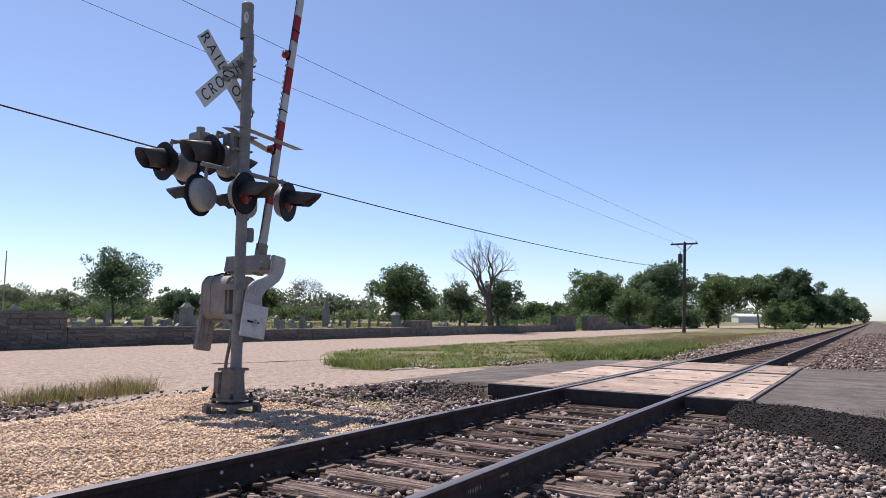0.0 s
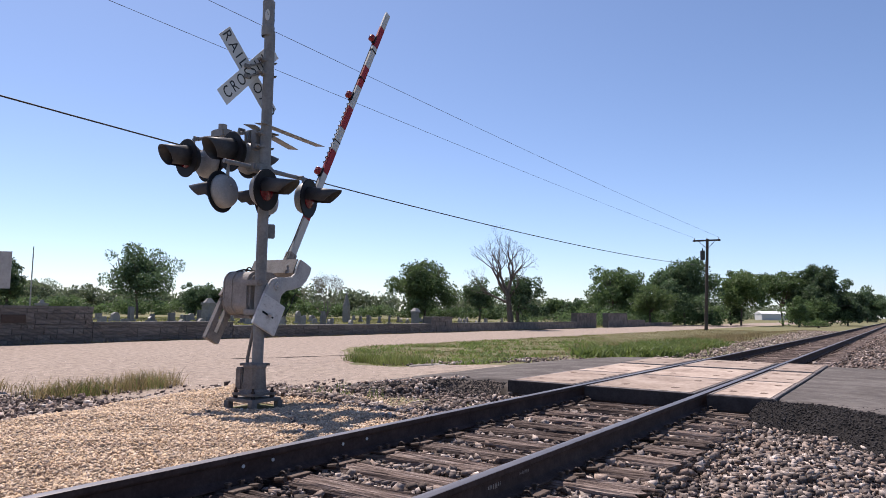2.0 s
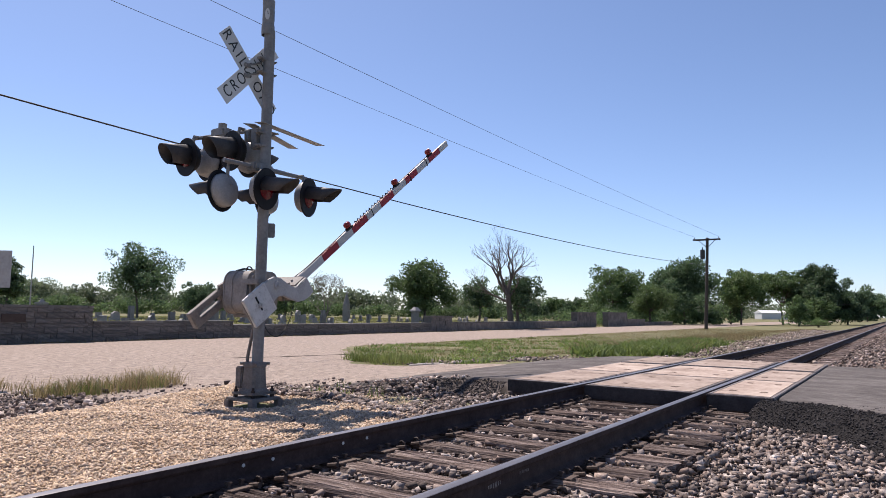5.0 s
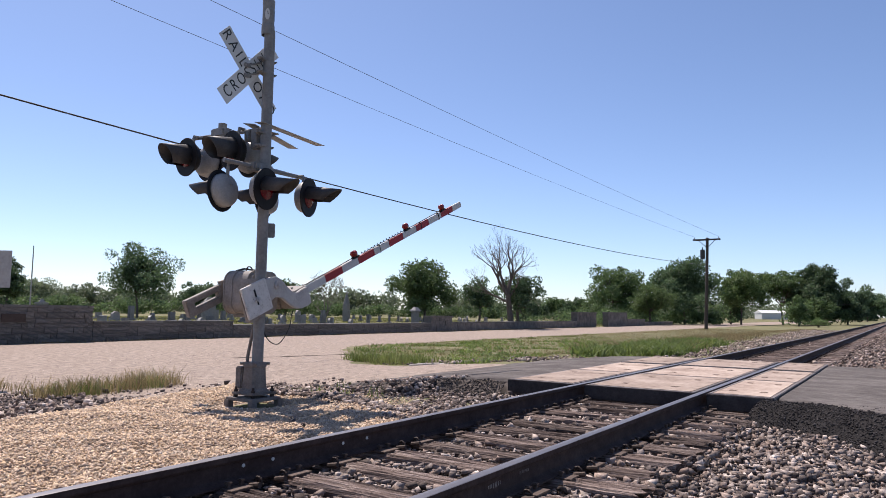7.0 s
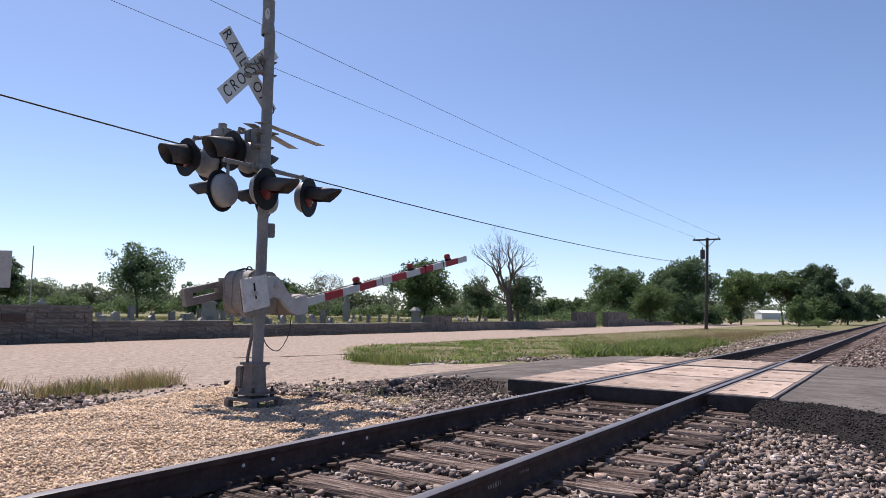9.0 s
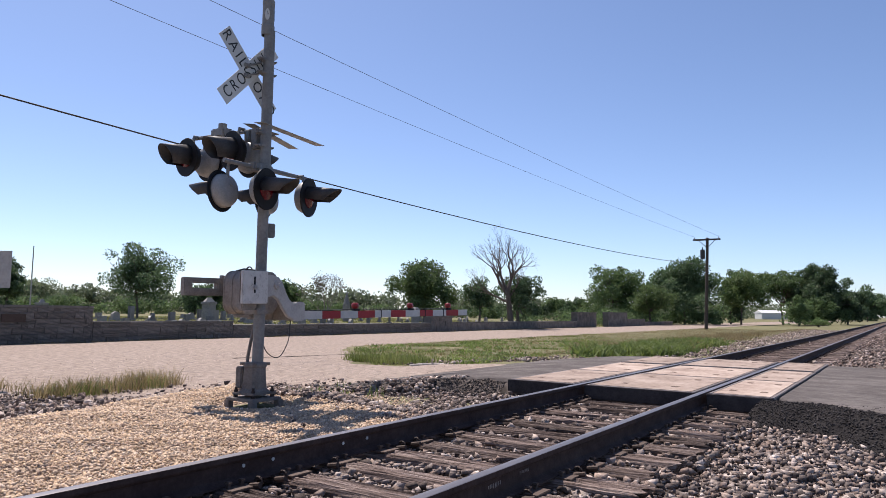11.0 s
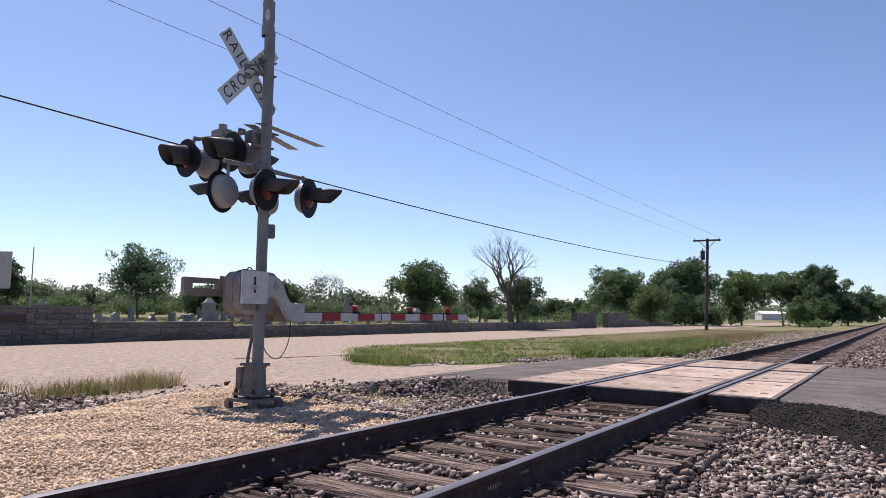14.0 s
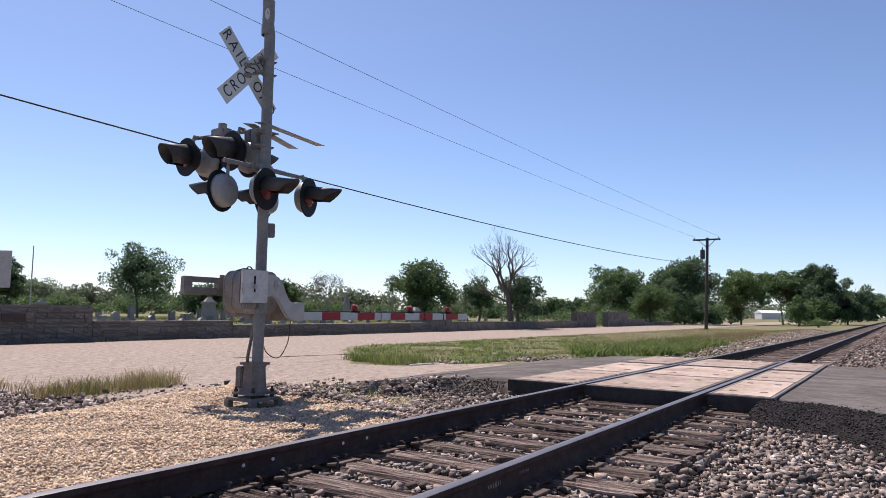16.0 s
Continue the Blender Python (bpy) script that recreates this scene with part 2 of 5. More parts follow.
# ---- ground and roads ----
ground = sheet("ground", steps((-2500, -300, 200), (-300, -40, 20), (-40, -10, 1.0), (-10, 8, 0.2), (8, 60, 4), (60, 400, 40), (400, 2500, 300)),
               steps((-1500, -100, 100), (-100, -10, 10), (-10, 30, 0.25), (30, 100, 2), (100, 400, 20), (400, 3500, 250)), ground_z, M_GRASSLAND)
tagged(ground, "flat dry grassland with patches of bare soil", "ground", kind="structure")


def ballast_z(x, y):
    w = np.abs(x)
    return -0.245 - 0.02 * ease(w, 1.2, 1.6) + 0.012 * wave(x, y, 5)


def shoulder_z(x, y):
    """Loose stone beside the ties: it falls away near the camera and stands higher past the crossing."""
    x, y = np.asarray(x, float), np.asarray(y, float)
    near = np.where(x > 0, -0.31 + 0.07 * ease(x, 1.45, 2.1) - 0.30 * ease(x, 1.35, 4.5), -0.25 - 0.06 * ease(-x, 1.5, 3.2))
    far = np.where(x > 0, -0.22 + 0.22 * ease(x, 1.4, 2.6) - 0.5 * ease(x, 3.5, 7.5), -0.25 - 0.2 * ease(-x, 1.5, 3.4))
    k = ease(y, 14.0, 17.0)
    return near * (1 - k) + far * k + 0.02 * wave(x, y, 2.7)


def bed_z(x, y):
    w = np.abs(x)
    k = ease(w, 1.25, 1.5)
    base = ballast_z(x, y) * (1 - k) + (shoulder_z(x, y) - 0.01) * k
    gone = np.where(x > 0, ease(x, 6.0, 8.0), ease(-x, np.where(y > 15, 4.0 + 0.02 * np.clip(y - 20, 0, 100), 4.4), np.where(y > 15, 4.6 + 0.02 * np.clip(y - 20, 0, 100), 5.4)))
    return base - 0.35 * gone


ballast_bed = sheet("ballast_bed", steps((-5.6, 8.4, 0.1)), steps((-12, 40, 0.2), (40, 600, 8)), bed_z, M_BALLAST_BED)
tagged(ballast_bed, "dark crushed-stone bed under the railway track", "ballast", kind="structure")


def parallel_road(x, y):
    """The pale road along the cemetery, and the wide mouth where it meets the crossing road."""
    edge = 9.4 + 5.1 * ease(y, 14.0, 21.0) + 0.25 * wave(x, y, 0.9)
    along = ease(-x - edge, -0.3, 0.3)
    mouth = ease(14.3 - y + 0.2 * wave(x, y, 1.3), -0.3, 0.4) * ease(-x, 3.5, 4.4)
    inside = np.maximum(along, mouth) * ease(22.62 + x, -0.2, 0.3)
    return ground_z(x, y) - 0.05 + 0.075 * inside


road = sheet("road", steps((-23.2, -13, 0.25), (-13, -3.2, 0.15)), steps((-60, -5, 1), (-5, 30, 0.2), (30, 90, 0.8), (90, 400, 10)), parallel_road, M_ROAD)
tagged(road, "pale pinkish gravelled asphalt road beside the cemetery wall", "road", kind="structure")


def approach(x, y):
    """Asphalt ramp that climbs to the crossing on both sides of the track."""
    near = ROAD0 - 0.05 - np.where(x < 0, 0.85 * ease(-x, 2.2, 4.2), 0.75 * ease(x, 1.7, 3.0)) + 0.06 * wave(x, y, 3)
    far = ROAD1 + 0.25 - np.where(x < 0, 1.4 * ease(-x, 3.0, 7.0), 0.0) + 0.08 * wave(x, y, 2)
    inside = ease(y - near, 0.0, 0.16) * ease(far - y, 0.0, 0.4)
    top = np.where(x < 0, -0.014 - 0.385 * ease(-x, 1.9, 6.6), -0.014 - 0.10 * ease(x, 1.7, 9)) + 0.006 * wave(x, y, 1.3)
    tail = 1 - ease(-x + 0.5 * wave(x, y, 0.8), 4.6, 7.4)
    return top - 0.45 * (1 - inside) - 0.10 * (1 - tail)


for nm, a, b in (("approach_road", -9.0, -1.80), ("approach_road", 1.58, 14.0)):
    ob = sheet(nm, steps((a, b, 0.12)), steps((ROAD0 - 1.4, ROAD1 + 0.9, 0.08)), approach, M_ASPHALT)
    tagged(ob, "grey worn asphalt ramp leading up to the railway crossing", "road", kind="structure")


def blacktop_right(x, y):
    """Slumped black asphalt along the ramp's edge, camera side."""
    edge = ROAD0 - 0.05 - 0.75 * ease(x, 1.7, 3.0)
    d = edge - y + 0.10 * wave(x, y, 3.5)
    return -0.03 - 0.42 * ease(d, -0.1, 1.15) - 0.30 * ease(d, 0.9, 1.5) - 0.5 * ease(1.35 - x, -0.1, 0.3)


def blacktop_left(x, y):
    edge = ROAD0 - 0.05 - 0.85 * ease(-x, 2.2, 4.2)
    d = edge - y + 0.08 * wave(x, y, 3.5)
    return -0.04 - 0.385 * ease(-x, 1.9, 6.6) - 0.22 * ease(d, -0.1, 0.45) - 0.3 * ease(d, 0.4, 0.8) + 0.02 * wave(x, y, 5)


for f, x0, x1, y0 in ((blacktop_right, 1.2, 6.0, 6.4), (blacktop_left, -4.9, -1.80, 6.9)):
    ob = sheet("asphalt_edge", steps((x0, x1, 0.06)), steps((y0, ROAD0 + 0.05, 0.06)), f, M_BLACKTOP if x0 > 0 else M_BALLAST_BED)
    tagged(ob, "slumped edge of fresh black asphalt beside the crossing", "asphalt", kind="structure")


def mound(x, y):
    """Bed of tan gravel round the signal's foot."""
    inside = ease(y, -6.5, -4.0) * ease(-y - 0.35 * x, -6.7, -5.5) * ease(-x, 0.9, 1.6) * ease(-mound_edge(x, y), -0.45, 0.75)
    crown = 0.05 * ease(-mound_edge(x, y), 0.1, 1.3) * ease(y, -2.0, 3.0) * ease(6.0 - y, 0.0, 2.0) * ease(-x, 1.3, 2.8)
    return ground_z(x, y) - 0.10 + (0.145 + 0.02 * wave(x, y, 2.2)) * inside + crown - 0.06 * ease(0.62 - np.hypot(x + 3.82, y - 6.02), 0.0, 0.3)


gravel_mound = sheet("gravel_bed", steps((-7.4, -0.84, 0.08)), steps((-7, 8.6, 0.08)), mound, M_TANBED)
tagged(gravel_mound, "low bed of tan crushed gravel round the signal foot", "gravel", kind="structure")


# ---- track ----
track = thing("railway_track", (0, 0, 0), "single railway track of dark rusty rails on weathered wooden ties", "railway track", kind="structure")
RAIL_END = 900.0


def rail_profile():
    half = [(0.0355, -0.002), (0.0355, -0.030), (0.030, -0.042), (0.012, -0.052), (0.009, -0.085), (0.012, -0.135), (0.035, -0.150), (0.069, -0.162), (0.070, -0.172)]
    top = [(0.030, 0.0), (0.0, 0.002)]
    right = [top[0]] + half
    pts = [(-x, z) for x, z in reversed(right)] + [top[1]] + right
    return pts


def add_rail(x):
    prof = rail_profile()
    n = len(prof)
    ys = [-15.0, 0.0, 5.0, 10.0, 20.0, 60.0, 200.0, RAIL_END]
    bm = bmesh.new()
    rows = [[bm.verts.new((x + px, y, pz)) for px, pz in prof] for y in ys]
    for a, b in zip(rows, rows[1:]):
        for k in range(n):
            f = bm.faces.new((a[k], a[(k + 1) % n], b[(k + 1) % n], b[k]))
            zmid = (prof[k][1] + prof[(k + 1) % n][1]) / 2
            if zmid > -0.0025:
                f.material_index = 1
    bm.faces.new(rows[0]), bm.faces.new(rows[-1])
    bmesh.ops.recalc_face_normals(bm, faces=bm.faces[:])
    return part("rail", bm, [M_RAIL, M_RAILTOP], track, "dark rusty steel rail with a polished head")


for x in (-0.753, 0.753):
    add_rail(x)


def tie_mesh(seed):
    """A weathered timber with split, uneven faces."""
    rnd = random.Random(seed)
    ring = [(-0.115, -0.18), (-0.118, -0.09), (-0.117, -0.025), (-0.100, -0.002)]
    for k in range(9):
        y = -0.084 + 0.021 * k
        ring.append((y, -0.022 * (rnd.random() < 0.3) - rnd.uniform(0, 0.005)))
    ring += [(0.100, -0.002), (0.117, -0.027), (0.118, -0.09), (0.115, -0.18)]
    bm = bmesh.new()
    rows = []
    n = 14
    wob = [rnd.uniform(-0.008, 0.008) for _ in ring]
    for i in range(n):
        x = -1.34 + 2.68 * i / (n - 1)
        rows.append([bm.verts.new((x + (rnd.uniform(-0.05, 0.05) if i in (0, n - 1) else 0), y + rnd.uniform(-0.006, 0.006), z + w * (0.4 + rnd.random()) + rnd.uniform(-0.006, 0.004))) for (y, z), w in zip(ring, wob)])
    for a, b in zip(rows, rows[1:]):
        for k in range(len(ring) - 1):
            bm.faces.new((a[k], b[k], b[k + 1], a[k + 1]))
    bm.faces.new(rows[0]), bm.faces.new(list(reversed(rows[-1])))
    bmesh.ops.recalc_face_normals(bm, faces=bm.faces[:])
    me = bpy.data.meshes.new("tie")
    bm.to_mesh(me)
    bm.free()
    me.materials.append(M_TIE)
    return me


TIES = [tie_mesh(s) for s in range(9)]
TIE_GAP = 0.50
rnd = random.Random(4)
tie_rows = [-4.0 + TIE_GAP * k for k in range(300)]
for y in tie_rows:
    ob = new("tie", TIES[rnd.randrange(9)])
    ob.parent = track
    ob.location = (rnd.uniform(-0.05, 0.05), y + rnd.uniform(-0.03, 0.03), -0.178 + rnd.uniform(-0.004, 0.002))
    ob.rotation_euler = (0, 0, radians(rnd.uniform(-1.2, 1.2)) + (math.pi if rnd.random() < 0.5 else 0))

# ---- crossing panels ----
crossing = thing("level_crossing", (0, 0, 0), "level crossing of tan concrete panels with dark steel edges", "level crossing", kind="structure")
LEN = (ROAD1 - ROAD0) / 3
for x0, x1 in ((-1.78, -0.83), (-0.675, 0.675), (0.83, 1.55)):
    for k in range(3):
        bm = bmesh.new()
        y0, y1 = ROAD0 + k * LEN + 0.016, ROAD0 + (k + 1) * LEN - 0.016
        drop = (0.0, -0.006, 0.004)[k] + (0.004 if x0 > 0 else 0.0)
        box(bm, x0 + 0.045, x1 - 0.045, y0 + 0.072, y1 - 0.072, -0.17, drop, 0.006)
        slab = part("crossing_panel", bm, M_PANEL, crossing)
        bm = bmesh.new()
        for a0, a1 in ((x0, x0 + 0.042), (x1 - 0.042, x1)):
            box(bm, a0, a1, y0, y1, -0.172, drop - 0.003, 0.006)
        for b0, b1 in ((y0, y0 + 0.07), (y1 - 0.07, y1)):
            box(bm, x0 + 0.044, x1 - 0.044, b0, b1, -0.174, drop - 0.004, 0.006)
        part("edge_rail", bm, M_PANELEDGE, slab, "dark steel and rubber panel edge")
        n = 2
        for j in range(n):
            for fx in (0.26, 0.74):
                cx, cy = x0 + (x1 - x0) * fx, y0 + (y1 - y0) * (j + 0.5) / n + 0.06 * ((j * 7 + k * 3) % 5 - 2) * 0.3
                bm = bmesh.new()
                box(bm, cx - 0.04, cx + 0.04, cy - 0.06, cy + 0.06, drop - 0.03, drop + 0.0025)
                part("lifting_socket", bm, M_SOCKET, slab)
# dark underside and end of the panels
bm = bmesh.new()
box(bm, -1.74, -0.84, ROAD0 + 0.01, ROAD1 - 0.01, -0.30, -0.172)
box(bm, -0.66, 0.66, ROAD0 + 0.01, ROAD1 - 0.01, -0.30, -0.172)
box(bm, 0.84, 1.52, ROAD0 + 0.01, ROAD1 - 0.01, -0.30, -0.172)
part("panel_bearer", bm, M_TIE, crossing, "weathered timber bearers under the panels")
for x0, x1 in ((-1.78, -0.83), (-0.675, 0.675), (0.83, 1.55)):
    bm = bmesh.new()
    box(bm, x0 - 0.002, x1 + 0.002, ROAD0 - 0.025, ROAD0 + 0.012, -0.175, -0.006, 0.005)
    part("end_plate", bm, M_PANELSIDE, crossing, "dark end plate of the panels")

# ---- cemetery wall ----
wall = thing("wall_cemetery", (-23.0, 0, 0), "low grey-brown stone cemetery wall", "wall", kind="structure")
for y0, y1, h in ((-40, 15.2, 1.27), (15.2, 21.85, 0.68), (21.85, 62.4, 0.53)):
    bm = bmesh.new()
    box(bm, -0.25, 0.25, y0, y1, -0.6, -0.47 + h)
    part("wall_body", bm, M_MORTAR, wall)

# ---- crossing signal ----
M_MAST = material("aged_aluminium_paint", [(0.148, 0.146, 0.145), (0.203, 0.20, 0.198), (0.255, 0.25, 0.247)], 4, 0.6, bump=0.08, bump_scale=70, spread=0.04, spec=0.3)
M_CAST = material("cast_iron_paint", [(0.165, 0.146, 0.134), (0.235, 0.212, 0.196), (0.30, 0.275, 0.255)], 5, 0.65, bump=0.15, bump_scale=50, spread=0.05, spec=0.3)
M_ARMCAST = material("pale_cast_paint", [(0.30, 0.285, 0.275), (0.40, 0.385, 0.375), (0.46, 0.445, 0.43)], 6, 0.6, bump=0.1, bump_scale=60, spread=0.04, spec=0.3)
M_PLATEWHITE = material("chipped_white_paint", [(0.20, 0.18, 0.165), (0.50, 0.485, 0.47), (0.56, 0.545, 0.53), (0.60, 0.585, 0.57)], 11, 0.6, bump=0.12, bump_scale=60, spread=0.02, spec=0.3)
M_DARK = material("black_paint", [(0.008, 0.008, 0.010), (0.016, 0.016, 0.019)], 8, 0.6, bump=0.05, bump_scale=70, spec=0.2)
M_HOOD = material("faded_black_paint", [(0.034, 0.034, 0.038), (0.064, 0.063, 0.067)], 6, 0.55, bump=0.05, bump_scale=60, spec=0.3)
M_DOME = material("pale_lamp_housing", [(0.235, 0.237, 0.242), (0.335, 0.337, 0.342)], 9, 0.5, bump=0.1, bump_scale=60, spec=0.3)
M_LENS = material("red_lens", [(0.028, 0.001, 0.004), (0.07, 0.002, 0.008)], 20, 0.18, bump=0.3, bump_scale=120, emit=(1.0, 0.008, 0.06, 0.010))
M_GATELAMP = material("red_plastic_lamp", [(0.19, 0.007, 0.010), (0.29, 0.011, 0.014)], 20, 0.3, bump=0.1, bump_scale=120)
M_SIGN = material("sign_sheeting", [(0.56, 0.56, 0.55), (0.64, 0.64, 0.63)], 3, 0.45, bump=0.02, bump_scale=60, spec=0.3)
M_INK = material("sign_black", [(0.02, 0.02, 0.02), (0.03, 0.03, 0.03)], 5, 0.5, bump=0)
M_BOOMWHITE = material("boom_white", [(0.40, 0.40, 0.395), (0.52, 0.52, 0.51)], 6, 0.5, bump=0.05, bump_scale=60, spread=0.04, spec=0.3)
M_BOOMRED = material("boom_red", [(0.24, 0.014, 0.022), (0.33, 0.022, 0.03)], 6, 0.5, bump=0.05, bump_scale=60, spread=0.06, spec=0.3)
M_CABLE = material("black_cable", [(0.012, 0.012, 0.012), (0.022, 0.022, 0.022)], 10, 0.6, bump=0)

M_PEDESTAL = material("brownish_cast_paint", [(0.115, 0.096, 0.083), (0.18, 0.154, 0.136), (0.24, 0.208, 0.185)], 6, 0.7, bump=0.2, bump_scale=50, spread=0.05, spec=0.25)

FOOT = Vector((-3.82, 6.02, -0.225))
signal = thing("crossing_signal", FOOT, "grey railway crossing signal with flashing lamps and gate", "railway signal")


def pipe(points, r, seg=8):
    """A round bar swept through the points."""
    bm = bmesh.new()
    pts = [Vector(p) for p in points]
    rows, side = [], None
    for k, p in enumerate(pts):
        d = (pts[min(k + 1, len(pts) - 1)] - pts[max(k - 1, 0)]).normalized()
        if side is None:
            side = d.orthogonal().normalized()
        side = (side - d * side.dot(d)).normalized()
        up = d.cross(side)
        rows.append([bm.verts.new(p + (side * math.cos(2 * math.pi * j / seg) + up * math.sin(2 * math.pi * j / seg)) * r) for j in range(seg)])
    for a, b in zip(rows, rows[1:]):
        for j in range(seg):
            bm.faces.new((a[j], a[(j + 1) % seg], b[(j + 1) % seg], b[j]))
    bm.faces.new(list(reversed(rows[0]))), bm.faces.new(rows[-1])
    bmesh.ops.recalc_face_normals(bm, faces=bm.faces[:])
    return bm


def rounded_plate(bm, outline, x0, x1, bevel=0.0):
    """A plate from an outline in y and z, between x0 and x1."""
    a = [bm.verts.new((x0, y, z)) for y, z in outline]
    f = bm.faces.new(a)
    got = bmesh.ops.extrude_face_region(bm, geom=[f])
    up = [v for v in got["geom"] if isinstance(v, bmesh.types.BMVert)]
    bmesh.ops.translate(bm, vec=(x1 - x0, 0, 0), verts=up)
    bmesh.ops.recalc_face_normals(bm, faces=bm.faces[:])
    if bevel:
        edges = [e for e in bm.edges if len(e.link_faces) == 2 and e.calc_face_angle(0) > 0.6 and any(v in up or v in a for v in e.verts)]
        bmesh.ops.bevel(bm, geom=edges, offset=bevel, segments=2, affect="EDGES")


def spline(points, n=6):
    """Points on a smooth closed line through the given ones."""
    out, c = [], len(points)
    for i in range(c):
        p0, p1, p2, p3 = (Vector(points[(i + k - 1) % c]) for k in range(4))
        for k in range(n):
            t = k / n
            out.append(tuple(0.5 * (2 * p1 + (p2 - p0) * t + (2 * p0 - 5 * p1 + 4 * p2 - p3) * t * t + (3 * p1 - p0 - 3 * p2 + p3) * t ** 3)))
    return out


def bolt(bm, at, way, r=0.012, h=0.012):
    at, way = Vector(at), Vector(way)
    tube(bm, at, at + way * h, r, seg=6)


# mast, cap, bands
bm = bmesh.new()
tube(bm, (0.02, 0.02, 0.44), (0.015, 0.02, 4.62), 0.067, seg=24)
part("mast", bm, M_MAST, signal, "grey painted steel tube", smooth=False)
bm = bmesh.new()
prof = [(0.078, 4.56), (0.081, 4.58), (0.081, 4.68), (0.074, 4.70), (0.074, 4.95), (0.077, 4.96), (0.077, 5.01), (0.066, 5.025), (0.0, 5.03)]
seg = 28
rows = [[bm.verts.new((r * math.cos(2 * math.pi * k / seg), r * math.sin(2 * math.pi * k / seg), z)) for k in range(seg)] for r, z in prof[:-1]]
for i, (a, b) in enumerate(zip(rows, rows[1:])):
    for k in range(seg):
        bm.faces.new((a[k], a[(k + 1) % seg], b[(k + 1) % seg], b[k]))
bm.faces.new(rows[-1])
part("mast_cap", bm, M_MAST, signal, "grey pinnacle cap with oval sight holes")
# sight holes as flat patches: white for sky showing through, black for shade inside
for k, ang in enumerate((-45, 45)):
    bm = bmesh.new()
    ring = []
    for j in range(20):
        s = 2 * math.pi * j / 20
        yy, zz = 0.030 * math.cos(s), 4.815 + 0.075 * math.sin(s)
        ring.append((math.sqrt(0.0765 ** 2 - yy ** 2), yy, zz))
    vs = [bm.verts.new(p) for p in ring]
    bm.faces.new(vs)
    bmesh.ops.rotate(bm, verts=bm.verts[:], cent=(0, 0, 0), matrix=Matrix.Rotation(radians(ang - (8 if k == 0 else 0)), 3, "Z"))
    part("sight_hole", bm, M_SIGN if k == 0 else M_DARK, signal)
for z in (4.24, 4.07, 3.30, 3.14, 2.86):
    bm = bmesh.new()
    tube(bm, (0, 0, z - 0.014), (0, 0, z + 0.014), 0.073, seg=20)
    for s in (-1, 1):
        box(bm, -0.03, 0.03, s * 0.10 - 0.035, s * 0.10 + 0.035, z - 0.012, z + 0.012, 0.003)
        bolt(bm, (0.03, s * 0.115, z), (1, 0, 0), 0.011, 0.025)
    part("band_clamp", bm, M_MAST, signal, "bolted steel band")


def letters(text, size):
    cu = bpy.data.curves.new("letters", "FONT")
    cu.body, cu.size, cu.extrude, cu.align_x, cu.align_y = text, size, 0.0012, "CENTER", "CENTER"
    cu.space_character = 1.42
    ob = new("letters", cu)
    bpy.context.view_layer.update()
    me = bpy.data.meshes.new_from_object(ob)
    bpy.data.objects.remove(ob)
    return me


def face_x(y, z, x, tilt, slide=0.0):
    """Places a flat drawing so that it reads from positive x, turned by tilt, moved along its own line."""
    m = Matrix(((0, 0, 1, 0), (1, 0, 0, 0), (0, 1, 0, 0), (0, 0, 0, 1)))
    return Matrix.Translation((x, y, z)) @ m @ Matrix.Rotation(radians(tilt), 4, "Z") @ Matrix.Translation((slide, 0, 0))


def crossbuck_blade(bm, m):
    box(bm, -0.575, 0.575, -0.108, 0.108, -0.0016, 0.0016, 0, m)


CB = (-0.185, 4.05)
for tilt, x, words in ((-46, -0.112, (("RAIL", -0.33), ("ROAD", 0.30))), (46, -0.104, (("CROSSING", 0.0),))):
    bm = bmesh.new()
    crossbuck_blade(bm, face_x(*CB, x, tilt))
    blade = part("crossbuck_blade", bm, M_SIGN, signal, "white sheet-metal blade with black letters")
    for word, slide in words:
        me = letters(word, 0.205)
        me.materials.append(M_INK)
        me.transform(face_x(*CB, x + 0.0032, tilt, slide) @ Matrix.Diagonal((0.80 if word == "CROSSING" else 0.86, 1, 1, 1)))
        ob = new("lettering", me)
        ob.parent = blade
bm = bmesh.new()
for z in (4.09, 4.22):
    tube(bm, (-0.075, -0.02, z), (-0.085, -0.22, z - 0.09), 0.012)
    box(bm, -0.102, -0.075, -0.27, -0.19, z - 0.12, z - 0.07, 0.004)
    bolt(bm, (-0.078, -0.23, z - 0.095), (1, 0, 0), 0.012, 0.015)
part("sign_bracket", bm, M_MAST, signal, "bolted steel sign bracket")
# the second crossbuck, knocked flat
for a, b, dz in (((-0.16, -0.10, 3.425), (-0.52, 1.02, 3.38), 0.0), ((0.02, -0.10, 3.41), (-0.07, 1.08, 3.37), 0.012)):
    a, b = Vector(a), Vector(b)
    m = Matrix.Translation((a + b) / 2) @ Matrix.Rotation(math.atan2((b - a).y, (b - a).x), 4, "Z") @ Matrix.Rotation(-math.asin((b - a).z / (b - a).length), 4, "Y") @ Matrix.Rotation(radians(6), 4, "X")
    bm = bmesh.new()
    box(bm, -0.6, 0.6, -0.08, 0.08, -0.002 + dz, 0.002 + dz, 0, m)
    part("bent_crossbuck_blade", bm, M_DOME, signal, "white blade of a bent crossbuck lying flat")
bm = bmesh.new()
box(bm, -0.20, -0.05, -0.04, 0.30, 3.36, 3.375, 0.003)
tube(bm, (-0.07, 0, 3.36), (-0.16, 0.22, 3.37), 0.014)
part("sign_bracket", bm, M_MAST, signal)


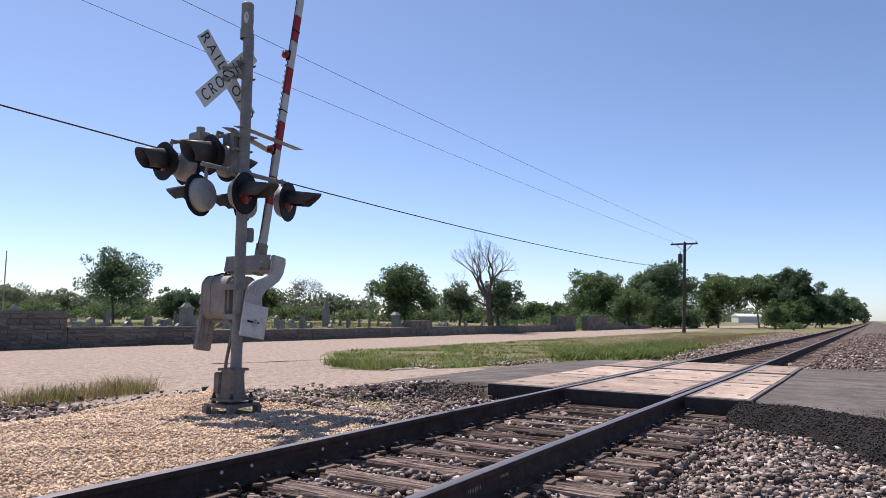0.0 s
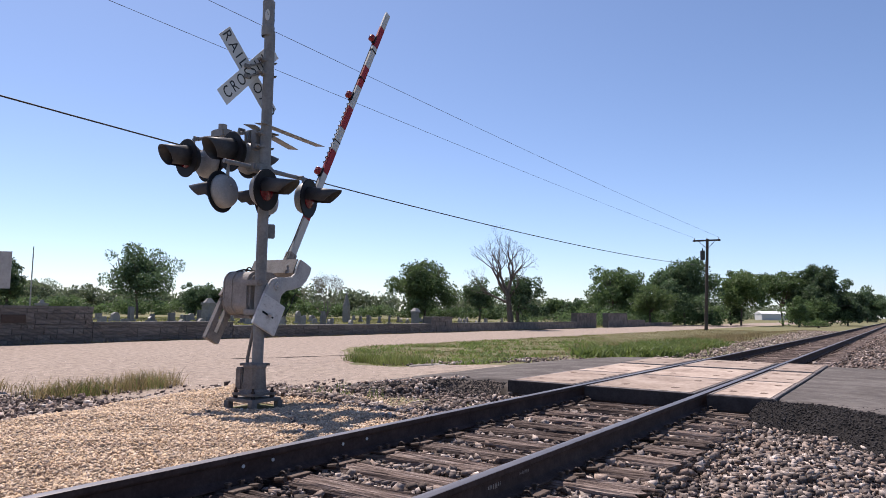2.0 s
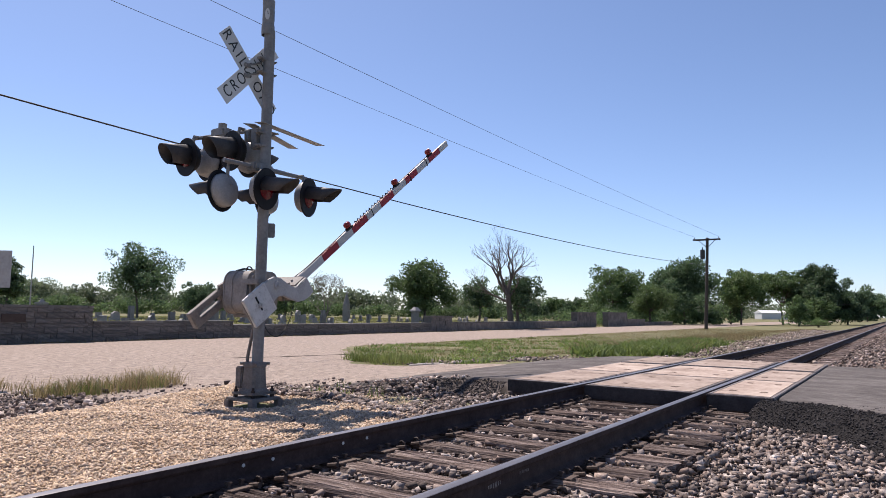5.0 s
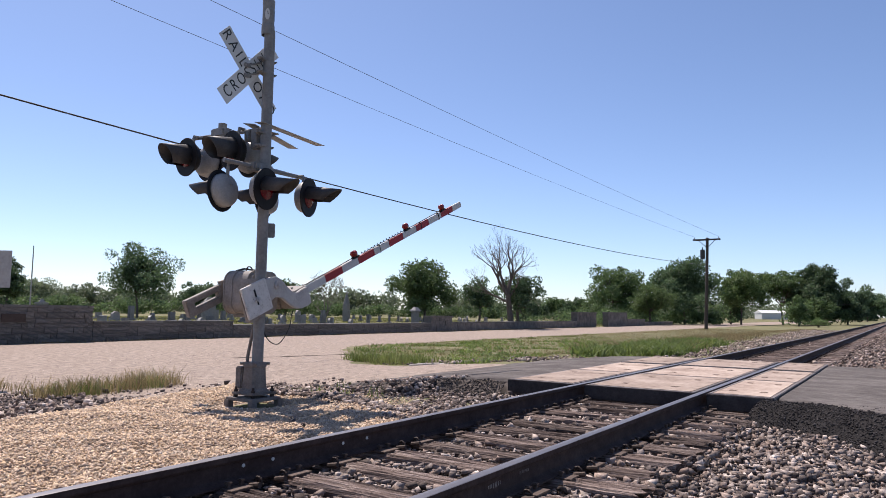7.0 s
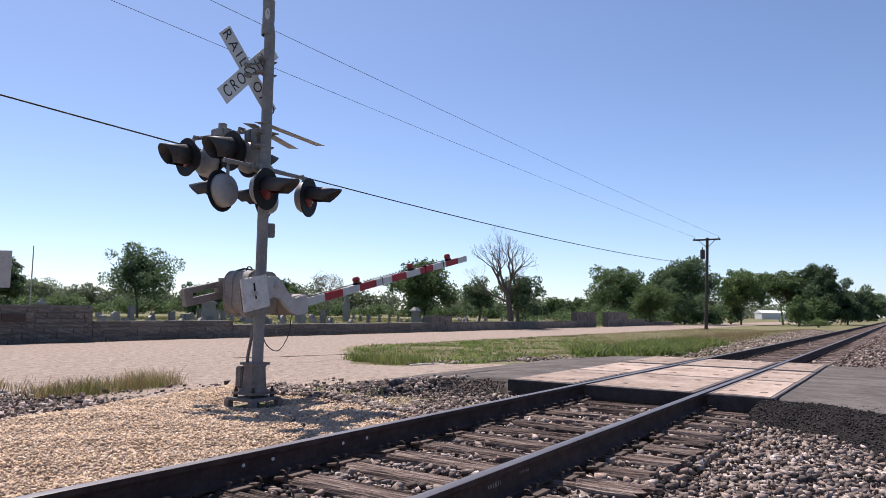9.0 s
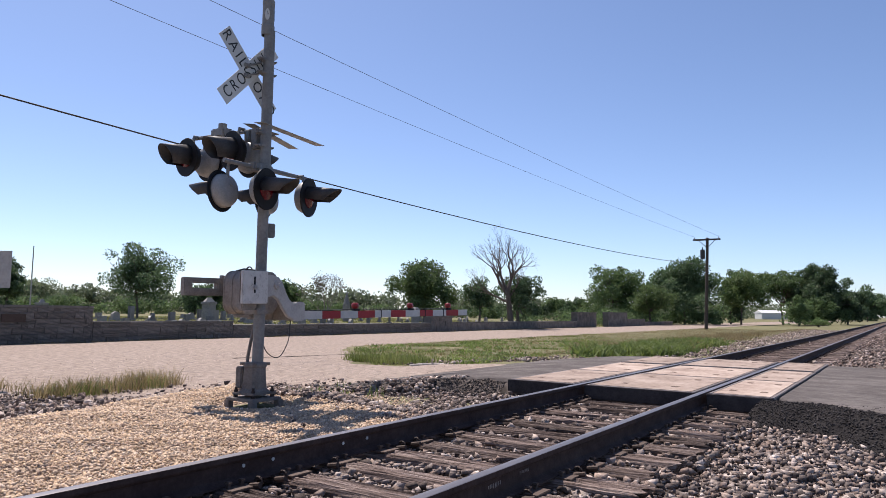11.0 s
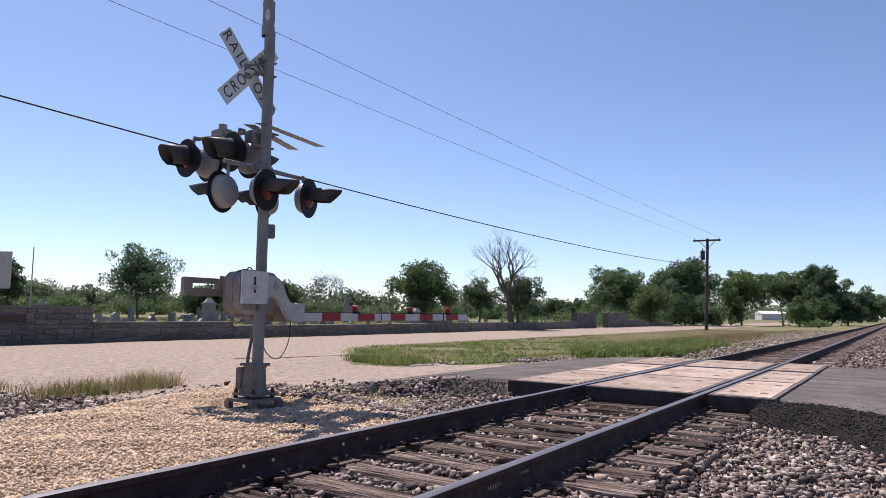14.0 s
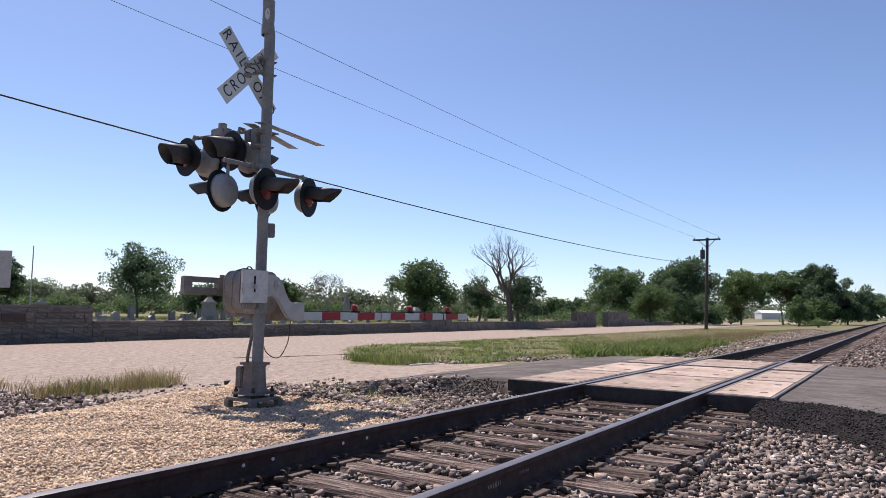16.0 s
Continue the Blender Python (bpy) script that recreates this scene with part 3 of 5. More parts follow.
# lamps: built facing positive x
def revolve(bm, prof, seg=24):
    rows = [[bm.verts.new((x, r * math.cos(2 * math.pi * k / seg), r * math.sin(2 * math.pi * k / seg))) for k in range(seg)] for x, r in prof]
    for a, b in zip(rows, rows[1:]):
        for k in range(seg):
            bm.faces.new((a[k], a[(k + 1) % seg], b[(k + 1) % seg], b[k]))
    bm.faces.new(list(reversed(rows[0]))), bm.faces.new(rows[-1])
    bmesh.ops.recalc_face_normals(bm, faces=bm.faces[:])


def lamp_meshes():
    bm = bmesh.new()
    revolve(bm, [(0.0, 0.245), (0.004, 0.254), (0.016, 0.254), (0.02, 0.246), (0.012, 0.13)], 32)
    disc = mesh_ob("background_disc", bm, M_DARK).data
    bm = bmesh.new()
    revolve(bm, [(-0.135, 0.05), (-0.132, 0.12), (-0.115, 0.175), (-0.08, 0.197), (-0.02, 0.205), (0.0, 0.205)], 28)
    tube(bm, (-0.15, 0.0, 0.06), (-0.13, 0.0, 0.06), 0.014, seg=8)
    housing = mesh_ob("housing", bm, M_DOME, smooth=True).data
    bm = bmesh.new()
    revolve(bm, [(0.015, 0.132), (0.022, 0.128), (0.024, 0.108), (0.032, 0.104), (0.034, 0.078), (0.042, 0.072), (0.045, 0.01)], 24)
    lens = mesh_ob("lens", bm, M_LENS, smooth=True).data
    bm = bmesh.new()
    revolve(bm, [(-0.12, 0.05), (-0.117, 0.12), (-0.10, 0.17), (-0.07, 0.19), (-0.02, 0.197), (0.0, 0.197)], 28)
    black_housing = mesh_ob("housing", bm, M_DARK, smooth=True).data

    def visor(r0, half, reach, swell):
        """A thin curved shield round the top of the lens; swell: how much longer it is above than at its sides."""
        bm = bmesh.new()
        n, rings = 26, []
        for r in (r0, r0 - 0.006):
            back, front = [], []
            for k in range(n + 1):
                a = radians(-half + 2 * half * k / n)
                back.append(bm.verts.new((0.012, r * math.sin(a), r * math.cos(a) + 0.018)))
                front.append(bm.verts.new((reach + swell * math.cos(a), r * 0.88 * math.sin(a), r * 0.88 * math.cos(a) + 0.004)))
            rings.append((back, front))
            for k in range(n):
                bm.faces.new((back[k], back[k + 1], front[k + 1], front[k]))
        for i in (0, 1):
            a, b = rings[0][i], rings[1][i]
            for k in range(n):
                bm.faces.new((a[k], a[k + 1], b[k + 1], b[k]))
        bmesh.ops.recalc_face_normals(bm, faces=bm.faces[:])
        return mesh_ob("hood", bm, M_HOOD, smooth=True).data

    hood, tunnel = visor(0.134, 112, 0.31, 0.14), visor(0.148, 150, 0.31, 0.07)
    for ob in [o for o in scene.collection.objects if o.name.split(".")[0] in ("background_disc", "housing", "lens", "hood")]:
        bpy.data.objects.remove(ob)
    return disc, housing, lens, hood, black_housing, tunnel


DISC, HOUSING, LENS, HOOD, BLACK_HOUSING, TUNNEL = lamp_meshes()


def add_lamp(at, heading, dark=False, nod=-3):
    ob = new("signal_lamp", DISC)
    ob.parent = signal
    ob.matrix_basis = Matrix.Translation(at) @ Matrix.Rotation(radians(heading), 4, "Z") @ Matrix.Rotation(radians(-nod), 4, "Y")
    tagged(ob, "black round backing with hood and red lens")
    for nm, me, lab in (("housing", BLACK_HOUSING if dark else HOUSING, "black domed housing" if dark else "pale domed metal housing"), ("lens", LENS, "dark red glass lens"), ("hood", TUNNEL if dark else HOOD, "black tunnel visor" if dark else "faded black visor")):
        c = new(nm, me)
        c.parent = ob
        tagged(c, lab)


for at, heading in (((0.20, -0.12, 2.57), 12), ((0.20, 0.61, 2.57), 19), ((-0.20, -0.45, 2.53), 193), ((-0.20, 0.23, 2.53), 201),
                    ((-1.24, -0.18, 3.10), -95), ((-0.36, -0.18, 3.09), -99), ((-1.24, 0.18, 3.09), 92), ((-0.43, 0.18, 3.07), 90)):
    add_lamp(at, heading, -100 < heading < -90)
# lamp arms
part("lamp_arm", pipe([(0.0, -0.60, 2.86), (0.0, 0.75, 2.86)], 0.028), M_MAST, signal, "grey horizontal lamp arm")
part("lamp_arm", pipe([(-1.36, 0.0, 3.40), (0.0, 0.0, 3.36)], 0.026), M_MAST, signal, "grey horizontal lamp arm")
for x, y in ((0.10, -0.12), (0.10, 0.61), (-0.10, -0.45), (-0.10, 0.23)):
    part("lamp_hanger", pipe([(0.0, y, 2.86), (x * 0.9, y, 2.86), (x * 1.0, y, 2.80), (x * 1.0, y, 2.60)], 0.021), M_MAST, signal)
for x, y in ((-1.24, -0.09), (-0.36, -0.09), (-1.24, 0.09), (-0.43, 0.09)):
    part("lamp_hanger", pipe([(x, 0.0, 3.40), (x, y * 0.9, 3.40), (x, y, 3.34), (x, y, 3.12)], 0.021), M_MAST, signal)
bm = bmesh.new()
box(bm, -0.92, -0.66, -0.085, 0.085, 3.34, 3.46, 0.02)
tube(bm, (-0.78, 0, 3.46), (-0.78, 0, 3.53), 0.055, seg=18)
part("junction_box", bm, M_MAST, signal, "grey cast junction box")
bm = bmesh.new()
box(bm, -0.19, -0.08, -0.05, 0.05, 3.12, 3.38, 0.012)
box(bm, -0.26, -0.19, -0.07, 0.03, 3.22, 3.36, 0.015)
part("arm_bracket", bm, M_MAST, signal)
bm = bmesh.new()
box(bm, -0.09, 0.09, -0.20, 0.10, 2.81, 2.91, 0.02)
part("junction_box", bm, M_MAST, signal, "grey cast junction box")
bm = bmesh.new()
rounded_plate(bm, [(-0.105, 2.03), (-0.105, 2.17), (-0.09, 2.19), (0.09, 2.19), (0.105, 2.17), (0.105, 2.03), (0.09, 2.01), (-0.09, 2.01)], -0.085, -0.068)
bmesh.ops.rotate(bm, verts=bm.verts[:], cent=(0, 0, 0), matrix=Matrix.Rotation(radians(-42), 3, "Z"))
bmesh.ops.translate(bm, verts=bm.verts[:], vec=(0.05, 0.055, 0))
part("blank_plate", bm, M_MAST, signal, "small blank metal plate")

# pedestal
bm = bmesh.new()
prof = [(0.142, 0.13), (0.138, 0.15), (0.118, 0.175), (0.106, 0.42), (0.114, 0.435), (0.114, 0.46), (0.10, 0.485)]
rows = []
for r, z in prof:
    c = 0.035
    pts = [(r, -r + c), (r, r - c), (r - c, r), (-r + c, r), (-r, r - c), (-r, -r + c), (-r + c, -r), (r - c, -r)]
    rows.append([bm.verts.new((x, y, z)) for x, y in pts])
for a, b in zip(rows, rows[1:]):
    for k in range(8):
        bm.faces.new((a[k], a[(k + 1) % 8], b[(k + 1) % 8], b[k]))
bm.faces.new(list(reversed(rows[0]))), bm.faces.new(rows[-1])
pedestal = part("pedestal", bm, M_PEDESTAL, signal, "cast pedestal base with bolted feet")
bm = bmesh.new()
box(bm, -0.21, -0.10, -0.12, 0.05, 0.17, 0.43, 0.015)
box(bm, -0.225, -0.21, -0.10, 0.03, 0.19, 0.41, 0.006)
part("terminal_door", bm, M_PEDESTAL, pedestal)
bm = bmesh.new()
box(bm, -0.185, 0.185, -0.185, 0.185, 0.105, 0.135, 0.008)
part("flange", bm, M_PEDESTAL, pedestal)
bm = bmesh.new()
box(bm, -0.23, 0.23, -0.23, 0.23, 0.035, 0.072, 0.006)
for sx in (-1, 1):
    for sy in (-1, 1):
        box(bm, sx * 0.205 - 0.04, sx * 0.205 + 0.04, sy * 0.205 - 0.04, sy * 0.205 + 0.04, -0.13, 0.045, 0.006)
part("foundation_top", bm, M_PEDESTAL, signal, "concrete-grey foundation frame on four feet")
for sx in (-1, 1):
    for sy in (-1, 1):
        bm = bmesh.new()
        tube(bm, (sx * 0.15, sy * 0.15, 0.06), (sx * 0.15, sy * 0.15, 0.195), 0.015, seg=8)
        tube(bm, (sx * 0.15, sy * 0.15, 0.135), (sx * 0.15, sy * 0.15, 0.160), 0.026, seg=6)
        tube(bm, (sx * 0.15, sy * 0.15, 0.07), (sx * 0.15, sy * 0.15, 0.100), 0.028, seg=6)
        part("anchor_bolt", bm, M_IRON, pedestal)
        bm = bmesh.new()
        tube(bm, (sx * 0.07, sy * 0.07, 0.468), (sx * 0.125, sy * 0.125, 0.468), 0.016, seg=6)
        part("set_screw", bm, M_PEDESTAL, pedestal)
part("conduit", pipe([(-0.12, -0.02, 0.40), (-0.11, -0.02, 0.55), (-0.09, 0.06, 1.02)], 0.02), M_PEDESTAL, signal)

# gate mechanism case
def rounded_outline(y0, y1, z0, z1, r, n=6):
    """A rectangle in y and z with round corners."""
    out = []
    for cy, cz, start in ((y1 - r, z1 - r, 0), (y0 + r, z1 - r, 90), (y0 + r, z0 + r, 180), (y1 - r, z0 + r, 270)):
        out += [(cy + r * math.cos(radians(start + 90 * k / n)), cz + r * math.sin(radians(start + 90 * k / n))) for k in range(n + 1)]
    return out


bm = bmesh.new()
rounded_plate(bm, rounded_outline(-0.06, 0.46, 1.06, 1.60, 0.14), -0.60, -0.10, 0.035)
case = part("gate_mechanism", bm, M_CAST, signal, "rounded grey-brown gate mechanism case")
for x in (-0.545, -0.40):
    bm = bmesh.new()
    rounded_plate(bm, rounded_outline(-0.068, 0.468, 1.052, 1.608, 0.147), x - 0.012, x + 0.012, 0.004)
    part("case_rib", bm, M_CAST, case)
for y in (0.02, 0.38):
    bm = bmesh.new()
    tube(bm, (-0.61, y, 1.33), (-0.585, y, 1.33), 0.03, seg=10)
    part("cover_bolt", bm, M_IRON, case)
bm = bmesh.new()
box(bm, -0.16, 0.09, -0.085, 0.10, 1.06, 1.13, 0.01)
part("mast_clamp", bm, M_CAST, signal)
bm = bmesh.new()
box(bm, -0.16, 0.09, -0.085, 0.10, 1.42, 1.49, 0.01)
part("mast_clamp", bm, M_CAST, signal)
bm = bmesh.new()
box(bm, -0.52, -0.18, 0.06, 0.34, 1.015, 1.07, 0.02)
part("case_foot", bm, M_CAST, case)
part("lifting_eye", pipe([(-0.30, 0.12 + 0.05 * math.cos(radians(a)), 1.60 + 0.055 * math.sin(radians(a))) for a in range(0, 181, 30)], 0.009), M_IRON, case)
part("case_cable", pipe([(-0.47, 0.06, 1.60), (-0.36, 0.08, 1.625), (-0.26, 0.10, 1.615), (-0.2, 0.18, 1.605)], 0.012), M_CABLE, case)
bm = bmesh.new()
tube(bm, (-0.74, 0.18, 1.42), (0.15, 0.18, 1.42), 0.045, seg=18)
part("main_shaft", bm, M_CAST, case)

# gate: turns about the shaft; drawn lying level, the origin on the shaft
PIVOT = Vector((0.0, 0.18, 1.42))
near_arm = [(-0.19, 0.13), (-0.05, 0.125), (0.04, 0.10), (0.11, 0.03), (0.17, -0.09), (0.235, -0.185), (0.30, -0.215), (0.39, -0.205), (0.50, -0.21), (0.505, -0.33), (0.50, -0.435), (0.42, -0.45), (0.30, -0.435), (0.20, -0.39), (0.10, -0.28), (0.03, -0.18), (-0.06, -0.13), (-0.19, -0.16)]
bm = bmesh.new()
rounded_plate(bm, near_arm, 0.085, 0.135, 0.010)
gate = part("gate_arm", bm, M_ARMCAST, signal, "red and white striped crossing gate on cast arms")
gate.location = PIVOT
bm = bmesh.new()
tube(bm, (0.13, 0, 0), (0.165, 0, 0), 0.052, seg=20)
tube(bm, (0.16, 0, 0), (0.185, 0, 0), 0.026, seg=6)
part("hub", bm, M_ARMCAST, gate)
bm = bmesh.new()
box(bm, 0.09, 0.12, -0.56, -0.17, -0.22, 0.14, 0.012)
part("weight_arm", bm, M_CAST, gate)
bm = bmesh.new()
box(bm, -0.02, 0.088, -0.50, -0.26, -0.30, 0.02, 0.02)
part("counterweight", bm, M_CAST, gate, "grey cast counterweight block")
bm = bmesh.new()
box(bm, 0.137, 0.175, -0.575, -0.18, -0.225, 0.165, 0.006)
plate = part("counterweight_plate", bm, M_PLATEWHITE, gate, "chipped white-painted counterweight plate")
bm = bmesh.new()
box(bm, 0.1735, 0.178, -0.405, -0.380, 0.00, 0.095)
part("slot", bm, M_DARK, plate)
bm = bmesh.new()
box(bm, 0.1735, 0.178, -0.40, -0.378, -0.10, -0.055)
part("slot", bm, M_DARK, plate)
bm = bmesh.new()
tube(bm, (0.17, -0.385, -0.03), (0.20, -0.385, -0.03), 0.03, seg=6)
tube(bm, (0.19, -0.385, -0.03), (0.215, -0.385, -0.03), 0.013, seg=8)
part("slot_bolt", bm, M_ARMCAST, plate)
# far side arm with the long slotted tail
bm = bmesh.new()
for y0, y1, z0, z1 in ((-0.74, -0.10, 0.022, 0.09), (-0.74, -0.10, -0.13, -0.042), (-0.76, -0.64, -0.13, 0.09), (-0.27, -0.10, -0.13, 0.09)):
    box(bm, -0.72 + 0.003 * y1, -0.63 + 0.003 * (y0 + y1), y0, y1, z0 + 0.002 * y0, z1 - 0.003 * y1, 0.012)
rounded_plate(bm, [(-0.19, 0.13), (0.04, 0.10), (0.17, -0.09), (0.30, -0.215), (0.50, -0.21), (0.50, -0.435), (0.30, -0.435), (0.10, -0.28), (-0.06, -0.13), (-0.19, -0.13)], -0.70, -0.65)
part("far_arm", bm, M_CAST, gate, "grey cast arm with slotted tail")
bm = bmesh.new()
rounded_plate(bm, [(0.30, -0.20), (0.50, -0.20), (0.50, -0.215), (0.315, -0.215), (0.315, -0.425), (0.50, -0.425), (0.50, -0.44), (0.30, -0.44)], -0.72, 0.08)
for y in (0.33, 0.40):
    bolt(bm, (-0.05, y, -0.20), (0, 0, 1), 0.016, 0.02)
    bolt(bm, (-0.5, y, -0.20), (0, 0, 1), 0.016, 0.02)
part("cross_channel", bm, M_CAST, gate, "steel channel between the two arms")
bm = bmesh.new()
box(bm, -0.33, -0.23, 0.28, 0.70, -0.445, -0.315, 0.006)
for y in (0.36, 0.46, 0.56, 0.66):
    bolt(bm, (-0.23, y, -0.35), (1, 0, 0), 0.012, 0.015)
    bolt(bm, (-0.23, y, -0.41), (1, 0, 0), 0.012, 0.015)
part("boom_socket", bm, M_CAST, gate)
stripes = [0.50, 1.25, 1.64, 2.03, 2.44, 2.85, 3.25, 3.66, 4.06, 4.49, 4.90, 5.22]
boom = None
for k, (a, b) in enumerate(zip(stripes, stripes[1:])):
    bm = bmesh.new()
    h0, h1 = 0.056 - 0.003 * a / 5, 0.056 - 0.003 * b / 5
    w = 0.030 - 0.012 * (a / 5.2)
    box(bm, -0.28 - w, -0.28 + w, a, b, -0.385 - h0, -0.385 + h0, 0.004)
    part("boom_stripe", bm, M_BOOMRED if k % 2 else M_BOOMWHITE, gate, "red boom section" if k % 2 else "white boom section")
for y in (1.99, 3.40, 4.57):
    bm = bmesh.new()
    tube(bm, (-0.28, y - 0.035, -0.255), (-0.28, y + 0.035, -0.262), 0.046, seg=18)
    bmesh.ops.create_uvsphere(bm, u_segments=16, v_segments=8, radius=0.044, matrix=Matrix.Translation((-0.28, y + 0.03, -0.255)) @ Matrix.Diagonal((1, 0.6, 1, 1)))
    bmesh.ops.create_uvsphere(bm, u_segments=16, v_segments=8, radius=0.044, matrix=Matrix.Translation((-0.28, y - 0.03, -0.255)) @ Matrix.Diagonal((1, 0.6, 1, 1)))
    lamp = part("gate_lamp", bm, M_GATELAMP, gate, "small red gate lamp", smooth=True)
    bm = bmesh.new()
    box(bm, -0.31, -0.25, y - 0.05, y + 0.09, -0.335, -0.30, 0.006)
    part("lamp_foot", bm, M_DARK, lamp)
part("boom_cable", pipe([(-0.28, 0.6, -0.30), (-0.28, 0.9, -0.322), (-0.28, 1.5, -0.318), (-0.28, 1.9, -0.31), (-0.275, 2.1, -0.322)], 0.007, 6), M_CABLE, gate)
coil = [(-0.28 + 0.012 * math.cos(k * 1.1), 2.15 + 0.0145 * k, -0.308 + 0.016 * math.sin(k * 1.1)) for k in range(84)]
part("coiled_cable", pipe(coil, 0.007, 5), M_CABLE, gate, "black coiled cable")
part("boom_cable", pipe([(-0.28, 3.35, -0.31), (-0.28, 3.6, -0.315), (-0.28, 4.1, -0.312), (-0.28, 4.5, -0.31)], 0.007, 6), M_CABLE, gate)
for y in (2.6, 3.82, 4.4):
    bm = bmesh.new()
    box(bm, -0.305, -0.255, y - 0.012, y + 0.012, -0.447, -0.323, 0.003)
    part("boom_clip", bm, M_DARK, gate)
# hanging cable from the mast to the gate
pts = [(0.0, 0.0, 0.0), (0.02, 0.06, -0.09), (0.03, 0.17, -0.14), (0.03, 0.28, -0.13), (0.03, 0.38, -0.03), (0.02, 0.43, 0.10), (0.0, 0.46, 0.26)]
pts = [(x, y * 1.02, z * 1.35 if z < 0 else z) for x, y, z in pts]
loop = spline(pts + [(0.0, 0.6, 0.5), (0.0, -0.2, 0.3)], 5)[:5 * (len(pts) - 1) + 1]
hb = pipe(loop, 0.006, 6)
hang = part("hanging_cable", hb, M_CABLE, signal, "thin black hanging cable")
hang.location = (0.05, 0.05, 0.72)

GATE_ANGLES = [(0.0, 81.0), (0.5, 81.0), (1.0, 75.2), (1.5, 70.2), (2.0, 64.2), (2.5, 59.0), (3.0, 53.8), (3.5, 48.7), (4.0, 43.7), (4.6, 38.9), (5.2, 34.8), (5.9, 30.4),
               (6.5, 26.7), (7.0, 23.3), (7.5, 20.6), (8.0, 17.8), (8.5, 14.9), (9.0, 12.0), (9.6, 8.4), (10.3, 4.5), (11.0, 0.9), (11.3, 0.0), (16.0, 0.0)]


# ---- rail fastenings ----
def fastening_mesh(side):
    """Tie plate with its spikes; side is where the rail's outside lies."""
    bm = bmesh.new()
    box(bm, -0.175, 0.175, -0.095, 0.095, 0.0, 0.016, 0.003)
    for x, y in ((-0.095, -0.05), (-0.095, 0.05), (0.095, 0.045), (0.095, -0.055)):
        box(bm, x - 0.010, x + 0.010, y - 0.010, y + 0.010, 0.010, 0.040)
        box(bm, x - 0.022, x + 0.018, y - 0.019, y + 0.019, 0.038, 0.054, 0.005)
    me = mesh_ob("tie_plate", bm, M_PLATE)
    data = me.data
    bpy.data.objects.remove(me)
    return data


def anchor_mesh():
    """Spring anchor: a bar hooked under the rail, with a loop of rod."""
    bm = bmesh.new()
    box(bm, -0.085, 0.10, -0.016, 0.016, -0.012, 0.014, 0.004)
    tube(bm, (0.07, -0.035, 0.0), (0.15, -0.03, 0.015), 0.018, seg=8)
    pts = [(0.07 + 0.030 * math.cos(radians(a)), 0.03, 0.012 + 0.030 * math.sin(radians(a))) for a in range(-60, 211, 30)]
    for a, b in zip(pts, pts[1:]):
        tube(bm, a, b, 0.009, seg=6)
    me = mesh_ob("rail_anchor", bm, M_IRON)
    data = me.data
    bpy.data.objects.remove(me)
    return data


PLATE, ANCHOR = fastening_mesh(1), anchor_mesh()
rnd = random.Random(21)
for y in [t for t in tie_rows if 1.5 < t < 34]:
    if ROAD0 - 0.1 < y < ROAD1 + 0.1:
        continue
    for x in (-0.753, 0.753):
        ob = new("tie_plate", PLATE)
        ob.parent = track
        ob.location = (x, y + rnd.uniform(-0.02, 0.02), -0.186)
        if y < 14 or rnd.random() < 0.6:
            for s in ((1, -1) if y < 12 else (1,)):
                an = new("rail_anchor", ANCHOR)
                an.parent = track
                an.location = (x + s * 0.06, y + rnd.choice((-1, 1)) * 0.135 + rnd.uniform(-0.02, 0.02), -0.178)
                an.rotation_euler = (0, 0, 0 if s > 0 else math.pi)
# chalk marks on the webs, and white discs painted as daylight through bolt holes
bm = bmesh.new()
rnd = random.Random(3)
for y, z, n, size in ((4.02, -0.075, 9, 0.020), (3.62, -0.088, 8, 0.026)):
    yy = y
    for k in range(n):
        w = rnd.uniform(0.5, 1.0) * size
        box(bm, 0.7625, 0.7640, yy, yy + w * 0.28, z - size * rnd.uniform(0.3, 0.6), z + size * rnd.uniform(0.3, 0.6))
        yy += w * rnd.uniform(0.7, 1.1)
part("chalk_mark", bm, material("pale_chalk", [(0.22, 0.19, 0.17), (0.34, 0.31, 0.29)], 60, 0.9, bump=0), track, "faint illegible chalk writing")
for y in (3.15, 3.40, 4.10, 4.38):
    bm = bmesh.new()
    tube(bm, (-0.7445, y, -0.078), (-0.738, y, -0.078), 0.012, seg=10)
    part("rail_hole", bm, M_SIGN, track, "small white disc painted as daylight through a bolt hole")


# ---- loose stone ----
ROCK_V = np.array([(x, y, z) for z in (-1, 1) for y in (-1, 1) for x in (-1, 1)], float) / 3 ** 0.5
ROCK_F = np.array([(0, 2, 1), (1, 2, 3), (4, 5, 6), (5, 7, 6), (0, 1, 4), (1, 5, 4), (2, 6, 3), (3, 6, 7), (0, 4, 2), (2, 4, 6), (1, 3, 5), (3, 7, 5)])
CHIP_V = np.array([(1, 0, 0), (-1, 0, 0), (0, 1, 0), (0, -1, 0), (0, 0, 1), (0, 0, -1)], float)
CHIP_F = np.array([(0, 2, 4), (2, 1, 4), (1, 3, 4), (3, 0, 4), (2, 0, 5), (1, 2, 5), (3, 1, 5), (0, 3, 5)])


